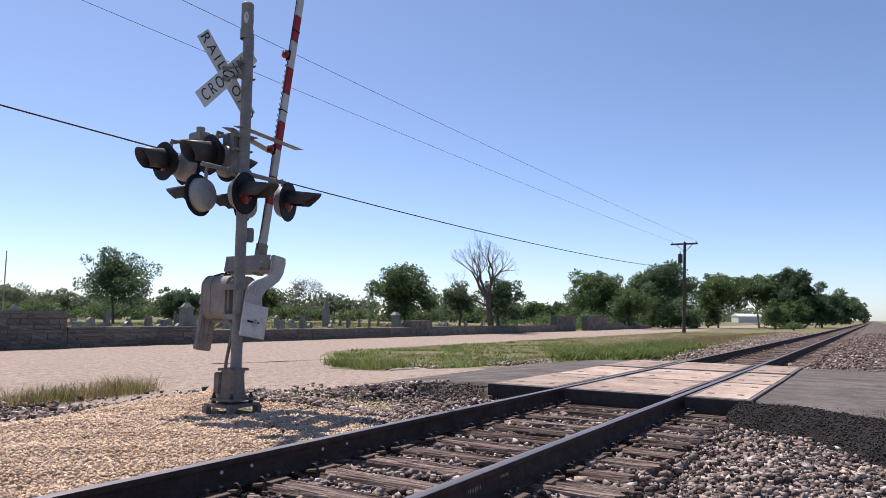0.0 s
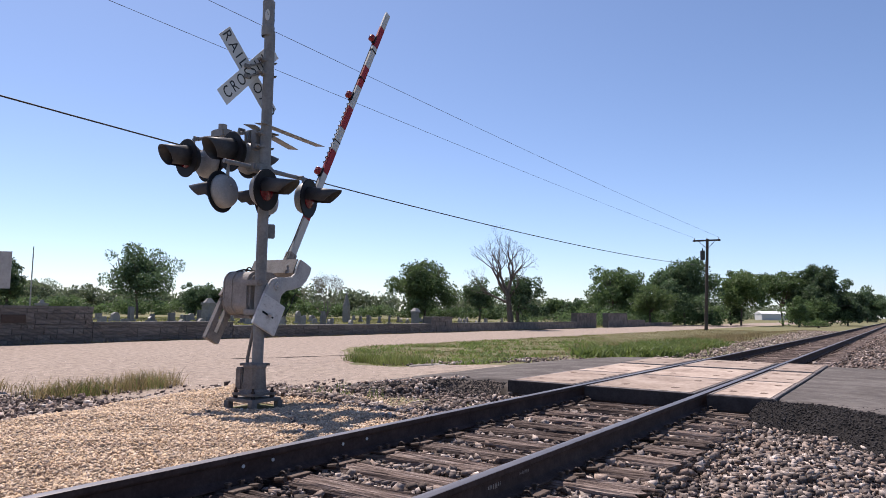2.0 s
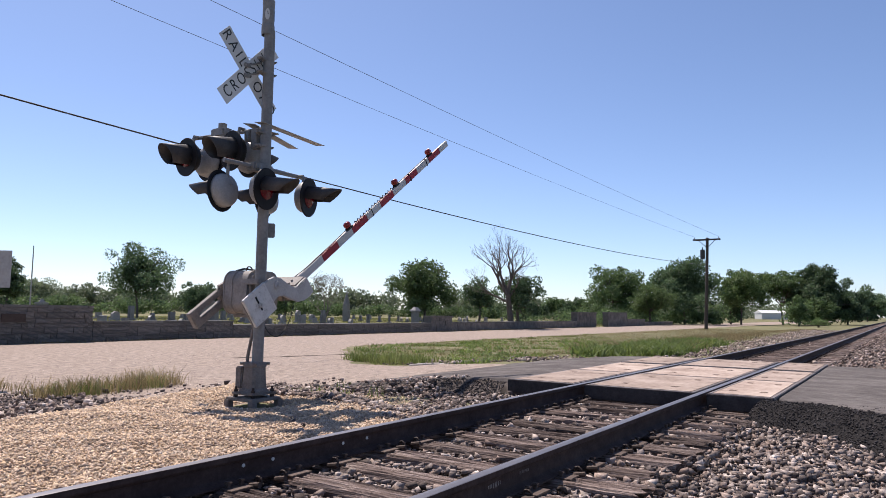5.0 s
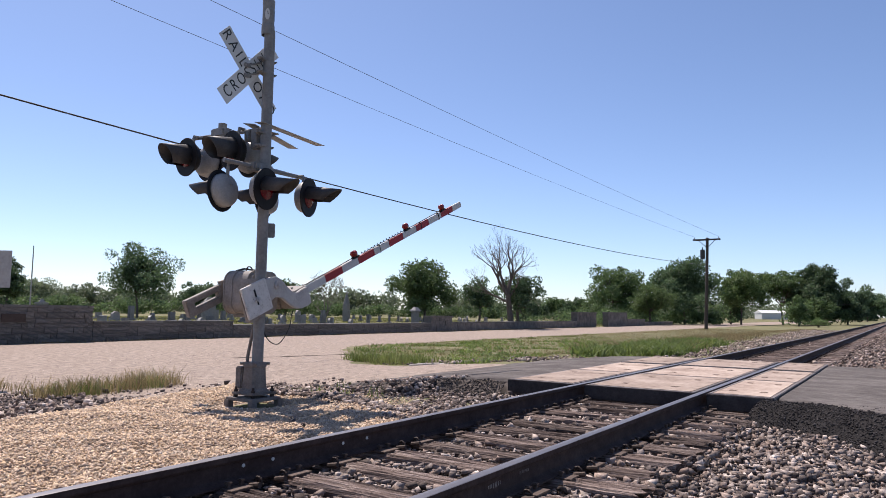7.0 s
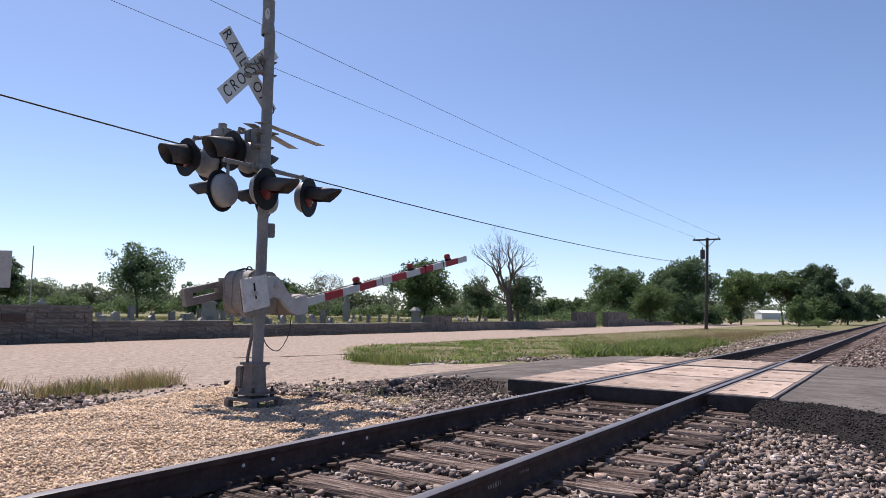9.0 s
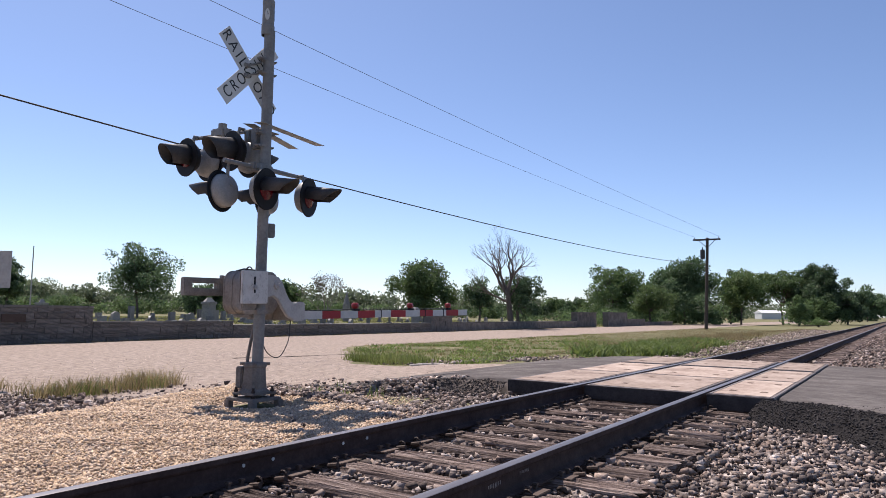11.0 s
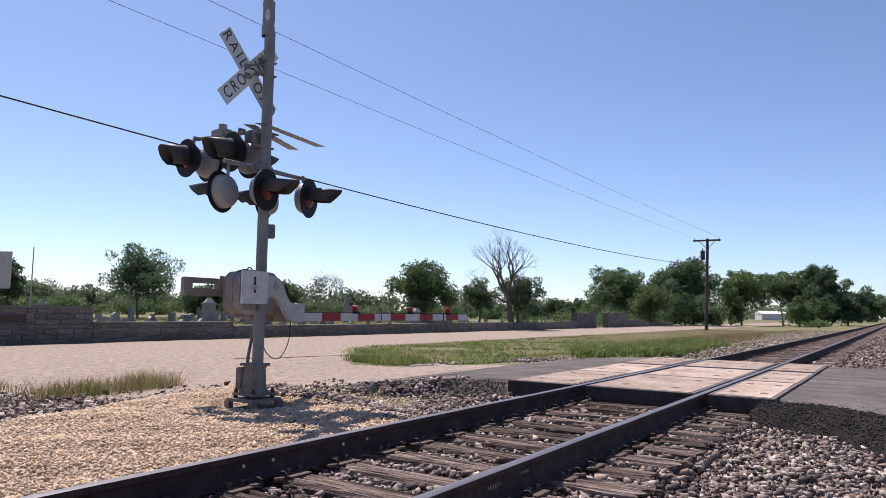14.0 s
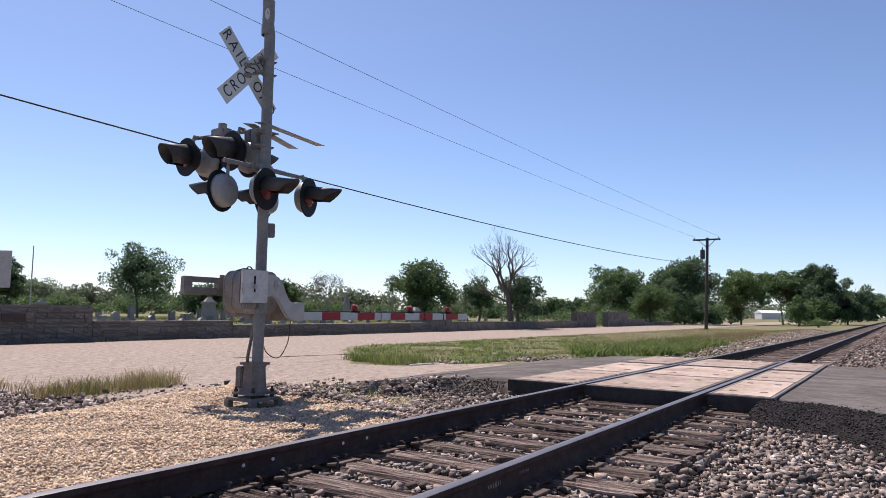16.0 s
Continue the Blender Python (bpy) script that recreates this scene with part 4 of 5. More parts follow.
def stones(name, xyz, size, mat, seed, label, category, chips=False, tilt=1.0):
    """Many broken stones as one mesh: each an uneven block, turned at random."""
    rng = np.random.default_rng(seed)
    n = len(xyz)
    bv, bf = (CHIP_V, CHIP_F) if chips else (ROCK_V, ROCK_F)
    k = len(bv)
    V = bv[None] * rng.uniform(0.55, 1.3, (n, k, 1)) + rng.normal(0, 0.16, (n, k, 3))
    V = V * np.stack([rng.uniform(0.85, 1.4, n), rng.uniform(0.65, 1.05, n), rng.uniform(0.5, 1.0, n)], -1)[:, None]
    a, b = rng.uniform(0, 2 * np.pi, n), rng.normal(0, tilt, n)
    ca, sa, cb, sb = np.cos(a), np.sin(a), np.cos(b), np.sin(b)
    zero, one = np.zeros(n), np.ones(n)
    Rz = np.stack([np.stack([ca, -sa, zero], -1), np.stack([sa, ca, zero], -1), np.stack([zero, zero, one], -1)], 1)
    Rx = np.stack([np.stack([one, zero, zero], -1), np.stack([zero, cb, -sb], -1), np.stack([zero, sb, cb], -1)], 1)
    V = np.einsum("nij,nkj->nki", Rz @ Rx, V) * np.asarray(size)[:, None, None] * 0.6 + xyz[:, None]
    F = (bf[None] + (np.arange(n) * k)[:, None, None]).reshape(-1, 3)
    ob = raw_mesh(name, V.reshape(-1, 3), F, mat)
    return tagged(ob, label, category, kind="stuff")


def scatter(n, x0, x1, y0, y1, height, size, seed, keep=None, lift=0.12, big=0.5, heap=0.35):
    rng = np.random.default_rng(seed)
    x, y = rng.uniform(x0, x1, n), rng.uniform(y0, y1, n)
    s = size * np.exp(rng.normal(-0.08, big * 0.85, n)).clip(0.35, 2.1)
    if keep is not None:
        k = keep(x, y, rng.random(n))
        x, y, s = x[k], y[k], s[k]
    return np.stack([x, y, height(x, y) + s * (lift + rng.uniform(-0.6, 1.1, len(x)) * heap)], -1), s


def on_tie(x, y):
    d = np.abs(((y + 4.0 + TIE_GAP / 2) % TIE_GAP) - TIE_GAP / 2)
    return (np.abs(x) < 1.42) & (d < 0.14)


def crib(x, y, r):
    road = (y > ROAD0 - 0.12) & (y < ROAD1 + 0.12)
    return ~on_tie(x, y) & ~road & (np.abs(np.abs(x) - 0.753) > 0.09)


p, s = scatter(16000, -1.5, 1.45, 2.0, 8.7, lambda x, y: ballast_z(x, y) + 0.010, 0.038, 1, crib)
stones("track_ballast", p, s, M_BALLAST, 1, "grey-brown crushed stone between the ties", "ballast")
p, s = scatter(15000, -1.5, 1.45, 15.5, 60, lambda x, y: ballast_z(x, y), 0.06, 2, lambda x, y, r: crib(x, y, r) & (r < 1.3 - y / 60))
stones("track_ballast", p, s, M_BALLAST, 2, "grey-brown crushed stone between the ties", "ballast")
for n, x0, x1, y0, y1, seed in ((40000, 1.25, 3.3, 2.6, 8.9, 3), (9000, 3.3, 6.0, 2.8, 8.9, 16), (9000, 1.25, 6.0, -6.0, 2.6, 17)):
    p, s = scatter(n, x0, x1, y0, y1, shoulder_z, 0.031, seed, lambda x, y, r: ~on_tie(x, y), big=0.6, heap=0.65)
    stones("shoulder_ballast", p, s, M_BALLAST, seed, "loose grey and brown crushed stone beside the track", "ballast")
p, s = scatter(17000, -4.0, -1.0, 4.6, 9.0, lambda x, y: np.maximum(np.maximum(shoulder_z(x, y), mound(x, y)), np.where(x < -3.4, parallel_road(x, y), -9)), 0.034, 4, lambda x, y, r: ~on_tie(x, y) & (r < ease(y + 0.35 * (x + 2.5) + 0.25 * wave(x, y, 2.6), 6.0, 7.3) + 0.015))
stones("shoulder_ballast", p, s, M_BALLAST, 4, "dark grey crushed stone heaped beside the crossing", "ballast")
p, s = scatter(20000, 1.3, 6.0, 15.9, 60, shoulder_z, 0.045, 5, lambda x, y, r: ~on_tie(x, y) & (r < 1.25 - y / 70))
stones("shoulder_ballast", p, s, M_BALLAST_PINK, 5, "pinkish-brown crushed stone bank beside the track", "ballast")
p, s = scatter(26000, -6.0, -1.2, 16.0, 70, lambda x, y: np.maximum(bed_z(x, y), ground_z(x, y)), 0.045, 6, lambda x, y, r: ~on_tie(x, y) & (r < 1.25 - y / 110) & (-x < 2.9 + 0.035 * np.clip(y - 20, 0, 90) + 0.3 * wave(x, y, 1.1)))
stones("shoulder_ballast", p, s, M_ROADSTONE, 6, "grey crushed stone beside the track", "ballast")
p, s = scatter(118000, -6.4, -0.84, 1.3, 7.9, lambda x, y: np.maximum(mound(x, y), ground_z(x, y)) + 0.003, 0.0215, 7,
               lambda x, y, r: (y > 0.43 * (2.4 - x)) & (r < 1.15 * ease(-y - 0.35 * x, -6.9, -5.4) * ease(-mound_edge(x, y), -0.4, 0.15) + 0.02) & ~on_tie(x, y) & (np.maximum(np.abs(x + 3.82), np.abs(y - 6.02)) > 0.27) & (np.abs(x + 0.753) > 0.085), 0.02, 0.5, 0.12)
stones("tan_gravel", p, s, M_TAN, 7, "loose tan crushed gravel round the signal foot", "gravel", True, 0.45)
p, s = scatter(8500, -8.9, -4.4, 2.2, 8.2, lambda x, y: np.maximum(ground_z(x, y), parallel_road(x, y)), 0.05, 8, lambda x, y, r: (r < 0.9 * ease(mound_edge(x, y), -0.1, 0.5) * ease(3.1 - mound_edge(x, y), 0.0, 0.8) * (1 - 0.9 * ease(y, 5.4, 6.6))))
stones("edge_gravel", p, s, M_BALLAST, 8, "scattered grey gravel along the edge of the bed", "gravel")
p, s = scatter(22000, 1.25, 3.6, 6.9, 8.75, blacktop_right, 0.0105, 9, None, big=0.8)
stones("asphalt_crumbs", p, s, M_CRUMB, 9, "crumbs of fresh black asphalt", "asphalt", True)
p, s = scatter(9000, -3.0, -1.8, 7.4, 8.75, blacktop_left, 0.011, 10, lambda x, y, r: y > ROAD0 - 0.55 - 0.85 * ease(-x, 2.2, 4.2), big=0.8)
stones("asphalt_crumbs", p, s, M_CRUMB, 10, "crumbs of fresh black asphalt", "asphalt", True)
p, s = scatter(36000, -15, -3.8, 5.0, 15.0, lambda x, y: parallel_road(x, y) - 0.003, 0.010, 11, lambda x, y, r: r < 0.45 + 0.45 * wave(x, y, 0.7, 4), 0.0, 0.9, 0.1)
stones("road_grit", p, s, M_ROADSTONE, 11, "loose pinkish grit on the road", "gravel", True)
p, s = scatter(16000, -4.9, -1.0, 6.7, 8.6, lambda x, y: np.maximum(blacktop_left(x, y), mound(x, y)) + 0.01, 0.040, 15, lambda x, y, r: (r < 1.1 * ease(ROAD0 - 0.28 + 0.36 * ease(-x, 2.5, 3.0) - 0.85 * ease(-x, 2.2, 4.2) - y, 0.0, 0.25)) & ~on_tie(x, y) & (np.abs(x + 0.753) > 0.09))
stones("shoulder_ballast", p, s, M_BALLAST, 15, "grey crushed stone heaped against the ramp's edge", "ballast")
p, s = scatter(9000, -5.6, -2.5, 6.9, 9.3, lambda x, y: np.maximum(np.maximum(approach(x, y), parallel_road(x, y)), ground_z(x, y)), 0.026, 14, lambda x, y, r: r < 1.1 * ease(0.45 - np.abs(y - ROAD0 + 0.1 + 0.85 * ease(-x, 2.2, 4.2) + 0.15 * wave(x, y, 2)), 0.0, 0.45) + 0.04, 0.0, 0.8)
stones("edge_gravel", p, s, M_ROADSTONE, 14, "broken pinkish stone crumbling off the ramp's edge", "gravel")
p, s = scatter(1600, -8.5, -3.2, 14.2, 17.6, lambda x, y: ground_z(x, y), 0.05, 12, lambda x, y, r: (y < 15.6 + 0.55 * (x + 8.5)) & (y > 14.3 + 0.28 * (x + 8.5)))
stones("edge_gravel", p, s, M_BALLAST, 12, "scattered gravel at the edge of the grass", "gravel")


# ---- grass ----
def grass(name, x, y, tall, wide, mat, seed, label, height=ground_z, splay=0.32):
    rng = np.random.default_rng(seed)
    n = len(x)
    z = height(x, y) - 0.02
    a = rng.uniform(0, 2 * np.pi, n)
    lean = rng.normal(0, splay, (n, 2)) * tall[:, None]
    dx, dy = np.cos(a) * wide / 2, np.sin(a) * wide / 2
    base = np.stack([x, y, z], -1)
    side = np.stack([dx, dy, 0 * x], -1)
    mid = base + np.stack([lean[:, 0] * 0.35, lean[:, 1] * 0.35, tall * 0.6], -1)
    tip = base + np.stack([lean[:, 0], lean[:, 1], tall], -1)
    V = np.stack([base - side, base + side, mid + side * 0.8, tip, mid - side * 0.8], 1).reshape(-1, 3)
    i = np.arange(n)[:, None] * 5
    F = np.concatenate([i + [0, 1, 2], i + [0, 2, 4], i + [4, 2, 3]], 1).reshape(-1, 3)
    return tagged(raw_mesh(name, V, F, mat), label, "grass", kind="stuff")


def clumps(n, x0, x1, y0, y1, seed, keep, per=9, spread=0.10):
    rng = np.random.default_rng(seed)
    cx, cy = rng.uniform(x0, x1, n), rng.uniform(y0, y1, n)
    k = keep(cx, cy, rng.random(n))
    cx, cy = cx[k], cy[k]
    x = np.repeat(cx, per) + rng.normal(0, spread, len(cx) * per)
    y = np.repeat(cy, per) + rng.normal(0, spread, len(cy) * per)
    t = np.repeat(rng.uniform(0.6, 1.15, len(cx)), per) * rng.uniform(0.5, 1.2, len(x))
    return x, y, t


def island(x, y, r):
    near = np.where(x < -5.4, 14.45 + 0.08 * (x + 9.6), 15.0 + 2.6 * (x + 5.4)) + 0.3 * wave(x, y, 1.5)
    far = 14.2 + (-x - 9.4) * 1.35
    return (y > near) & ((x > -9.4) | (y > far)) & (x > -14.6) & (x < -3.3 - 0 * y)


x, y, t = clumps(9500, -14.6, -3.0, 14.0, 44, 31, lambda x, y, r: island(x, y, r) & (r < 1.2 - (y - 14) / 45) & (wave(x, y, 1.6, 3) + 0.6 * wave(x, y, 4.1, 1) > -0.25), 10, 0.11)
green = 0.03 + 0.06 * ease(wave(x, y, 0.45, 2), -0.4, 0.8)
grass("verge_grass", x, y, t * green, np.full(len(x), 0.016), M_GRASS, 31, "green and drying grass on the verge", ground_z)
x, y, t = clumps(5000, -14.6, -3.2, 14.0, 75, 32, lambda x, y, r: island(x, y, r), 8, 0.3)
grass("dry_grass", x, y, t * 0.085, np.full(len(x), 0.02), M_DRYGRASS, 32, "straw-coloured dry grass on the verge", ground_z)
x, y, t = clumps(2600, -14.0, -3.4, 14.5, 34, 42, lambda x, y, r: island(x, y, r) & (wave(x, y, 0.8, 5) > 0.05), 7, 0.07)
grass("broadleaf_weeds", x, y, t * 0.13, np.full(len(x), 0.04), M_WEED, 42, "low broad-leaved green weeds among the grass", ground_z, 0.8)
x, y, t = clumps(420, -10.4, -7.2, 14.0, 16.5, 33, lambda x, y, r: island(x, y, r) & (y < 15.4 + 0.2 * r), 14, 0.10)
grass("tall_grass", x, y, t * 0.30, np.full(len(x), 0.014), M_GRASS, 33, "tall fresh green grass at the verge's tip", ground_z)
x, y, t = clumps(520, -5.2, -2.8, 18.5, 30, 34, lambda x, y, r: (-x > 2.8 + 0.05 * np.clip(y - 22, 0, 60)) & (wave(x, y, 1.3, 2) > 0.0), 26, 0.16)
grass("tall_weeds", x, y, t * 0.30, np.full(len(x), 0.05), M_WEED, 34, "bushy green weeds beside the ballast", ground_z, 0.8)
x, y, t = clumps(900, -7.5, -3.2, 24, 48, 35, lambda x, y, r: (-x > 3.2 + 0.05 * (y - 24)) & (wave(x, y, 0.9, 4) > -0.2), 14, 0.22)
grass("dry_grass", x, y, t * 0.26, np.full(len(x), 0.022), M_DRYGRASS, 35, "tall dry weeds beside the ballast", ground_z)
x, y, t = clumps(330, -8.7, -7.1, 5.4, 8.0, 36, lambda x, y, r: (np.abs(x + 7.9 + 0.12 * (y - 6.5)) < 0.35) & (r < 0.9), 14, 0.10)
grass("roadside_grass", x, y, t * 0.33, np.full(len(x), 0.009), M_DRYGRASS, 36, "tufts of drying roadside grass", ground_z)
x, y, t = clumps(160, -8.7, -7.1, 5.4, 8.0, 37, lambda x, y, r: (np.abs(x + 7.9 + 0.12 * (y - 6.5)) < 0.3), 12, 0.10)
grass("roadside_grass", x, y, t * 0.28, np.full(len(x), 0.009), M_GRASS, 37, "tufts of green roadside grass", ground_z)
x, y, t = clumps(90, -10.6, -8.6, 4.2, 5.8, 38, lambda x, y, r: r < 0.8, 16, 0.12)
grass("roadside_grass", x, y, t * 0.24, np.full(len(x), 0.011), M_DRYGRASS, 38, "tufts of drying roadside grass", ground_z)
x, y, t = clumps(10, -4.3, -3.2, 6.9, 7.9, 39, lambda x, y, r: r < 0.8, 14, 0.07)
grass("weeds", x, y, t * 0.13, np.full(len(x), 0.010), M_GRASS, 39, "small green weeds in the gravel", lambda x, y: ground_z(x, y) + 0.03)
x, y, t = clumps(9000, -75, -23.6, 18, 85, 40, lambda x, y, r: r < 0.8, 7, 0.5)
grass("cemetery_lawn", x, y, t * 0.12, np.full(len(x), 0.06), M_LAWN, 40, "mown green and yellow cemetery lawn", ground_z)
x, y, t = clumps(900, -22.75, -22.3, 12, 66, 41, lambda x, y, r: r < 0.7, 8, 0.12)
grass("wall_foot_grass", x, y, t * 0.12, np.full(len(x), 0.02), M_DRYGRASS, 41, "dry grass along the foot of the wall", ground_z)

# a long tarred crack across the road's mouth
n = 60
t = np.linspace(0, 1, n)
cx, cy = -12.35 + 1.9 * t + 0.06 * np.sin(9 * t), 12.9 + 6.0 * t + 0.10 * np.sin(14 * t + 1) + 0.05 * np.sin(41 * t)
w = 0.035 + 0.02 * np.sin(23 * t)
V = np.stack([np.stack([cx - w * 1.6, cy, parallel_road(cx, cy) + 0.008], -1), np.stack([cx + w * 1.6, cy, parallel_road(cx, cy) + 0.008], -1)], 1).reshape(-1, 3)
k = np.arange(n - 1) * 2
ob = raw_mesh("road_crack", V, np.stack([k, k + 1, k + 3, k + 2], -1), M_BLACKTOP)
tagged(ob, "dark tarred crack across the pale road", "road crack", kind="structure")

# fallen branch at the edge of the verge
branch = part("fallen_branch", pipe([(-7.05, 13.75, -0.40), (-6.75, 14.0, -0.37), (-6.45, 14.05, -0.35), (-6.1, 14.1, -0.38)], 0.045, 9), M_BLEACHED, None)
tagged(branch, "bleached grey fallen branch lying at the grass edge", "branch")
part("twig", pipe([(-6.6, 14.02, -0.36), (-6.57, 14.0, -0.22)], 0.018, 6), M_BLEACHED, branch)

# ---- cemetery wall: stones, coping, piers ----
STONE_MESHES = []
for k in range(6):
    rnd = random.Random(50 + k)
    bm = bmesh.new()
    vs = box(bm, -0.05, 0.05, -0.5, 0.5, -0.5, 0.5)
    for v in bm.verts:
        v.co += Vector((rnd.uniform(-0.012, 0.012), rnd.uniform(-0.03, 0.03), rnd.uniform(-0.05, 0.05)))
    bmesh.ops.bevel(bm, geom=bm.edges[:], offset=0.02, segments=1, affect="EDGES")
    me = bpy.data.meshes.new("stone")
    bm.to_mesh(me)
    bm.free()
    me.materials.append(M_WALLSTONE)
    STONE_MESHES.append(me)


def wall_run(parent, y0, y1, zb, zt, rows, seed, separate, xf=0.262):
    """Stones of one stretch of wall, on its road side."""
    rnd = random.Random(seed)
    verts, faces = [], []
    cuts = [0.0] + [(r + rnd.uniform(-0.22, 0.22)) / rows for r in range(1, rows)] + [1.0]
    for r in range(rows):
        h, low = (zt - zb) * (cuts[r + 1] - cuts[r]), zb + (zt - zb) * cuts[r]
        y = y0 - rnd.uniform(0, 0.2)
        while y < y1 - 0.05:
            L = min(rnd.choice((0.22, 0.35, 0.5, 0.62, 0.95)) * rnd.uniform(0.85, 1.2), y1 - y)
            a = max(y, y0)
            halves = ((low, h * 0.5), (low + h * 0.5, h * 0.5)) if rnd.random() < 0.2 else ((low, h),)
            for z0, hh in halves:
                m = Matrix.Translation((xf + rnd.uniform(-0.018, 0.018), (a + y + L) / 2, z0 + 0.5 * hh)) @ Matrix.Diagonal((0.6, (y + L - a) - 0.009, hh - 0.008, 1))
                me = STONE_MESHES[rnd.randrange(6)]
                if separate:
                    ob = new("stone", me)
                    ob.parent = parent
                    ob.matrix_basis = m
                else:
                    o = len(verts)
                    verts += [m @ v.co for v in me.vertices]
                    faces += [[o + i for i in p.vertices] for p in me.polygons]
            y += L
    if not separate:
        me = bpy.data.meshes.new("far_stones")
        me.from_pydata([tuple(v) for v in verts], [], faces)
        me.materials.append(M_WALLSTONE)
        ob = new("far_stones", me)
        ob.parent = parent
        tagged(ob, kind="stuff")


def coping(parent, y0, y1, zt, half=0.30, t=0.09):
    y = y0
    while y < y1 - 0.1:
        L = min(1.5, y1 - y)
        bm = bmesh.new()
        box(bm, -half, half, y + 0.006, y + L - 0.006, zt, zt + t, 0.012)
        part("coping_slab", bm, M_COPING, parent)
        y += L


wall_run(wall, 10.5, 15.2, -0.5, 0.80, 7, 61, True)
coping(wall, 9.0, 15.22, 0.80)
wall_run(wall, 15.22, 21.85, -0.5, 0.22, 4, 62, True)
coping(wall, 15.23, 21.88, 0.22)
wall_run(wall, 21.86, 38.0, -0.5, 0.06, 3, 64, True)
coping(wall, 21.89, 37.95, 0.06, 0.30, 0.07)
wall_run(wall, 40.5, 62.4, -0.5, 0.08, 3, 63, False)
coping(wall, 40.55, 62.35, 0.08, 0.30, 0.08)
for y0, y1, zt in ((38.0, 40.5, 0.48), (62.4, 67.3, 0.90), (70.7, 76.7, 0.95)):
    bm = bmesh.new()
    box(bm, -0.34, 0.24, y0 + 0.02, y1 - 0.02, -0.6, zt)
    part("pier", bm, M_MORTAR, wall)
    wall_run(wall, y0, y1, -0.5, zt, max(4, int((zt + 0.5) / 0.22)), int(y0), False)
    coping(wall, y0 - 0.05, y1 + 0.05, zt, 0.34)
for y0, y1, zt in ((76.75, 83.0, 0.32), (83.0, 95.0, -0.02)):
    bm = bmesh.new()
    box(bm, -0.25, 0.25, y0, y1, -0.6, zt)
    part("wall_body", bm, M_MORTAR, wall)
    wall_run(wall, y0, y1, -0.5, zt, 3, int(y1), False)
plaque = tagged(mesh_ob("wall_plaque", (lambda b: (box(b, -22.70, -22.665, 11.95, 12.75, 0.30, 0.58, 0.006), b)[1])(bmesh.new()), M_PLAQUE), "dark bronze plaque set in the stone wall", "plaque")


# ---- gravestones ----
def gravestone(x, y, h, w, style, mat, seed):
    rnd = random.Random(seed)
    if style in ("slab", "round"):
        h, w = h * 0.78, w * 1.2
    zg = float(ground_z(x, y))
    ob = thing("gravestone", (x, y, zg), {"slab": "grey granite gravestone on a low base", "round": "pale stone gravestone with rounded top", "tomb": "large stepped grey stone grave monument", "spire": "tall pale stone grave monument with finial"}[style], "gravestone", "cemetery gravestones")
    ob.rotation_euler = (0, 0, radians(rnd.uniform(-9, 9) + 30))
    bm = bmesh.new()
    box(bm, -0.22, 0.22, -w * 0.62, w * 0.62, -0.05, 0.16, 0.02)
    part("base", bm, mat, ob)
    bm = bmesh.new()
    if style == "slab":
        box(bm, -0.11, 0.11, -w / 2, w / 2, 0.16, h, 0.025)
    elif style == "round":
        pts = [(-w / 2, 0.16), (w / 2, 0.16), (w / 2, h - w * 0.35)] + [(w / 2 * math.cos(radians(a)), h - w * 0.35 + w * 0.35 * math.sin(radians(a))) for a in range(20, 180, 20)] + [(-w / 2, h - w * 0.35)]
        rounded_plate(bm, pts, -0.09, 0.09)
    elif style == "tomb":
        box(bm, -0.35, 0.35, -w / 2, w / 2, 0.16, h * 0.72, 0.03)
        box(bm, -0.42, 0.42, -w * 0.58, w * 0.58, h * 0.72, h * 0.82, 0.03)
        tube(bm, (0, 0, h * 0.82), (0, 0, h), w * 0.5, w * 0.18, seg=4)
    else:
        box(bm, -0.32, 0.32, -w / 2, w / 2, 0.16, h * 0.55, 0.03)
        tube(bm, (0, 0, h * 0.55), (0, 0, h * 0.85), w * 0.42, w * 0.12, seg=8)
        bmesh.ops.create_uvsphere(bm, u_segments=10, v_segments=8, radius=w * 0.14, matrix=Matrix.Translation((0, 0, h * 0.88)))
        tube(bm, (0, 0, h * 0.9), (0, 0, h), w * 0.06, 0.02, seg=6)
    part("headstone", bm, mat, ob)


GRAVES_A = [(-40.0, 26.1, 0.86, 0.86), (-53.3, 35.4, 1.02, 0.82), (-54.0, 37.3, 1.63, 0.94), (-34.1, 23.9, 0.87, 0.45), (-31.8, 23.0, 0.69, 0.67), (-49.3, 38.0, 1.05, 0.96), (-31.8, 25.4, 0.76, 0.42), (-33.1, 26.9, 0.84, 0.54), (-50.6, 41.9, 1.38, 0.67), (-49.4, 42.7, 1.35, 0.72), (-38.8, 32.8, 0.77, 1.28), (-53.7, 47.1, 1.2, 0.78), (-32.9, 36.7, 1.16, 1.2), (-44.6, 48.2, 1.47, 0.95), (-38.5, 45.0, 1.11, 0.86), (-36.5, 43.9, 0.85, 0.93)]
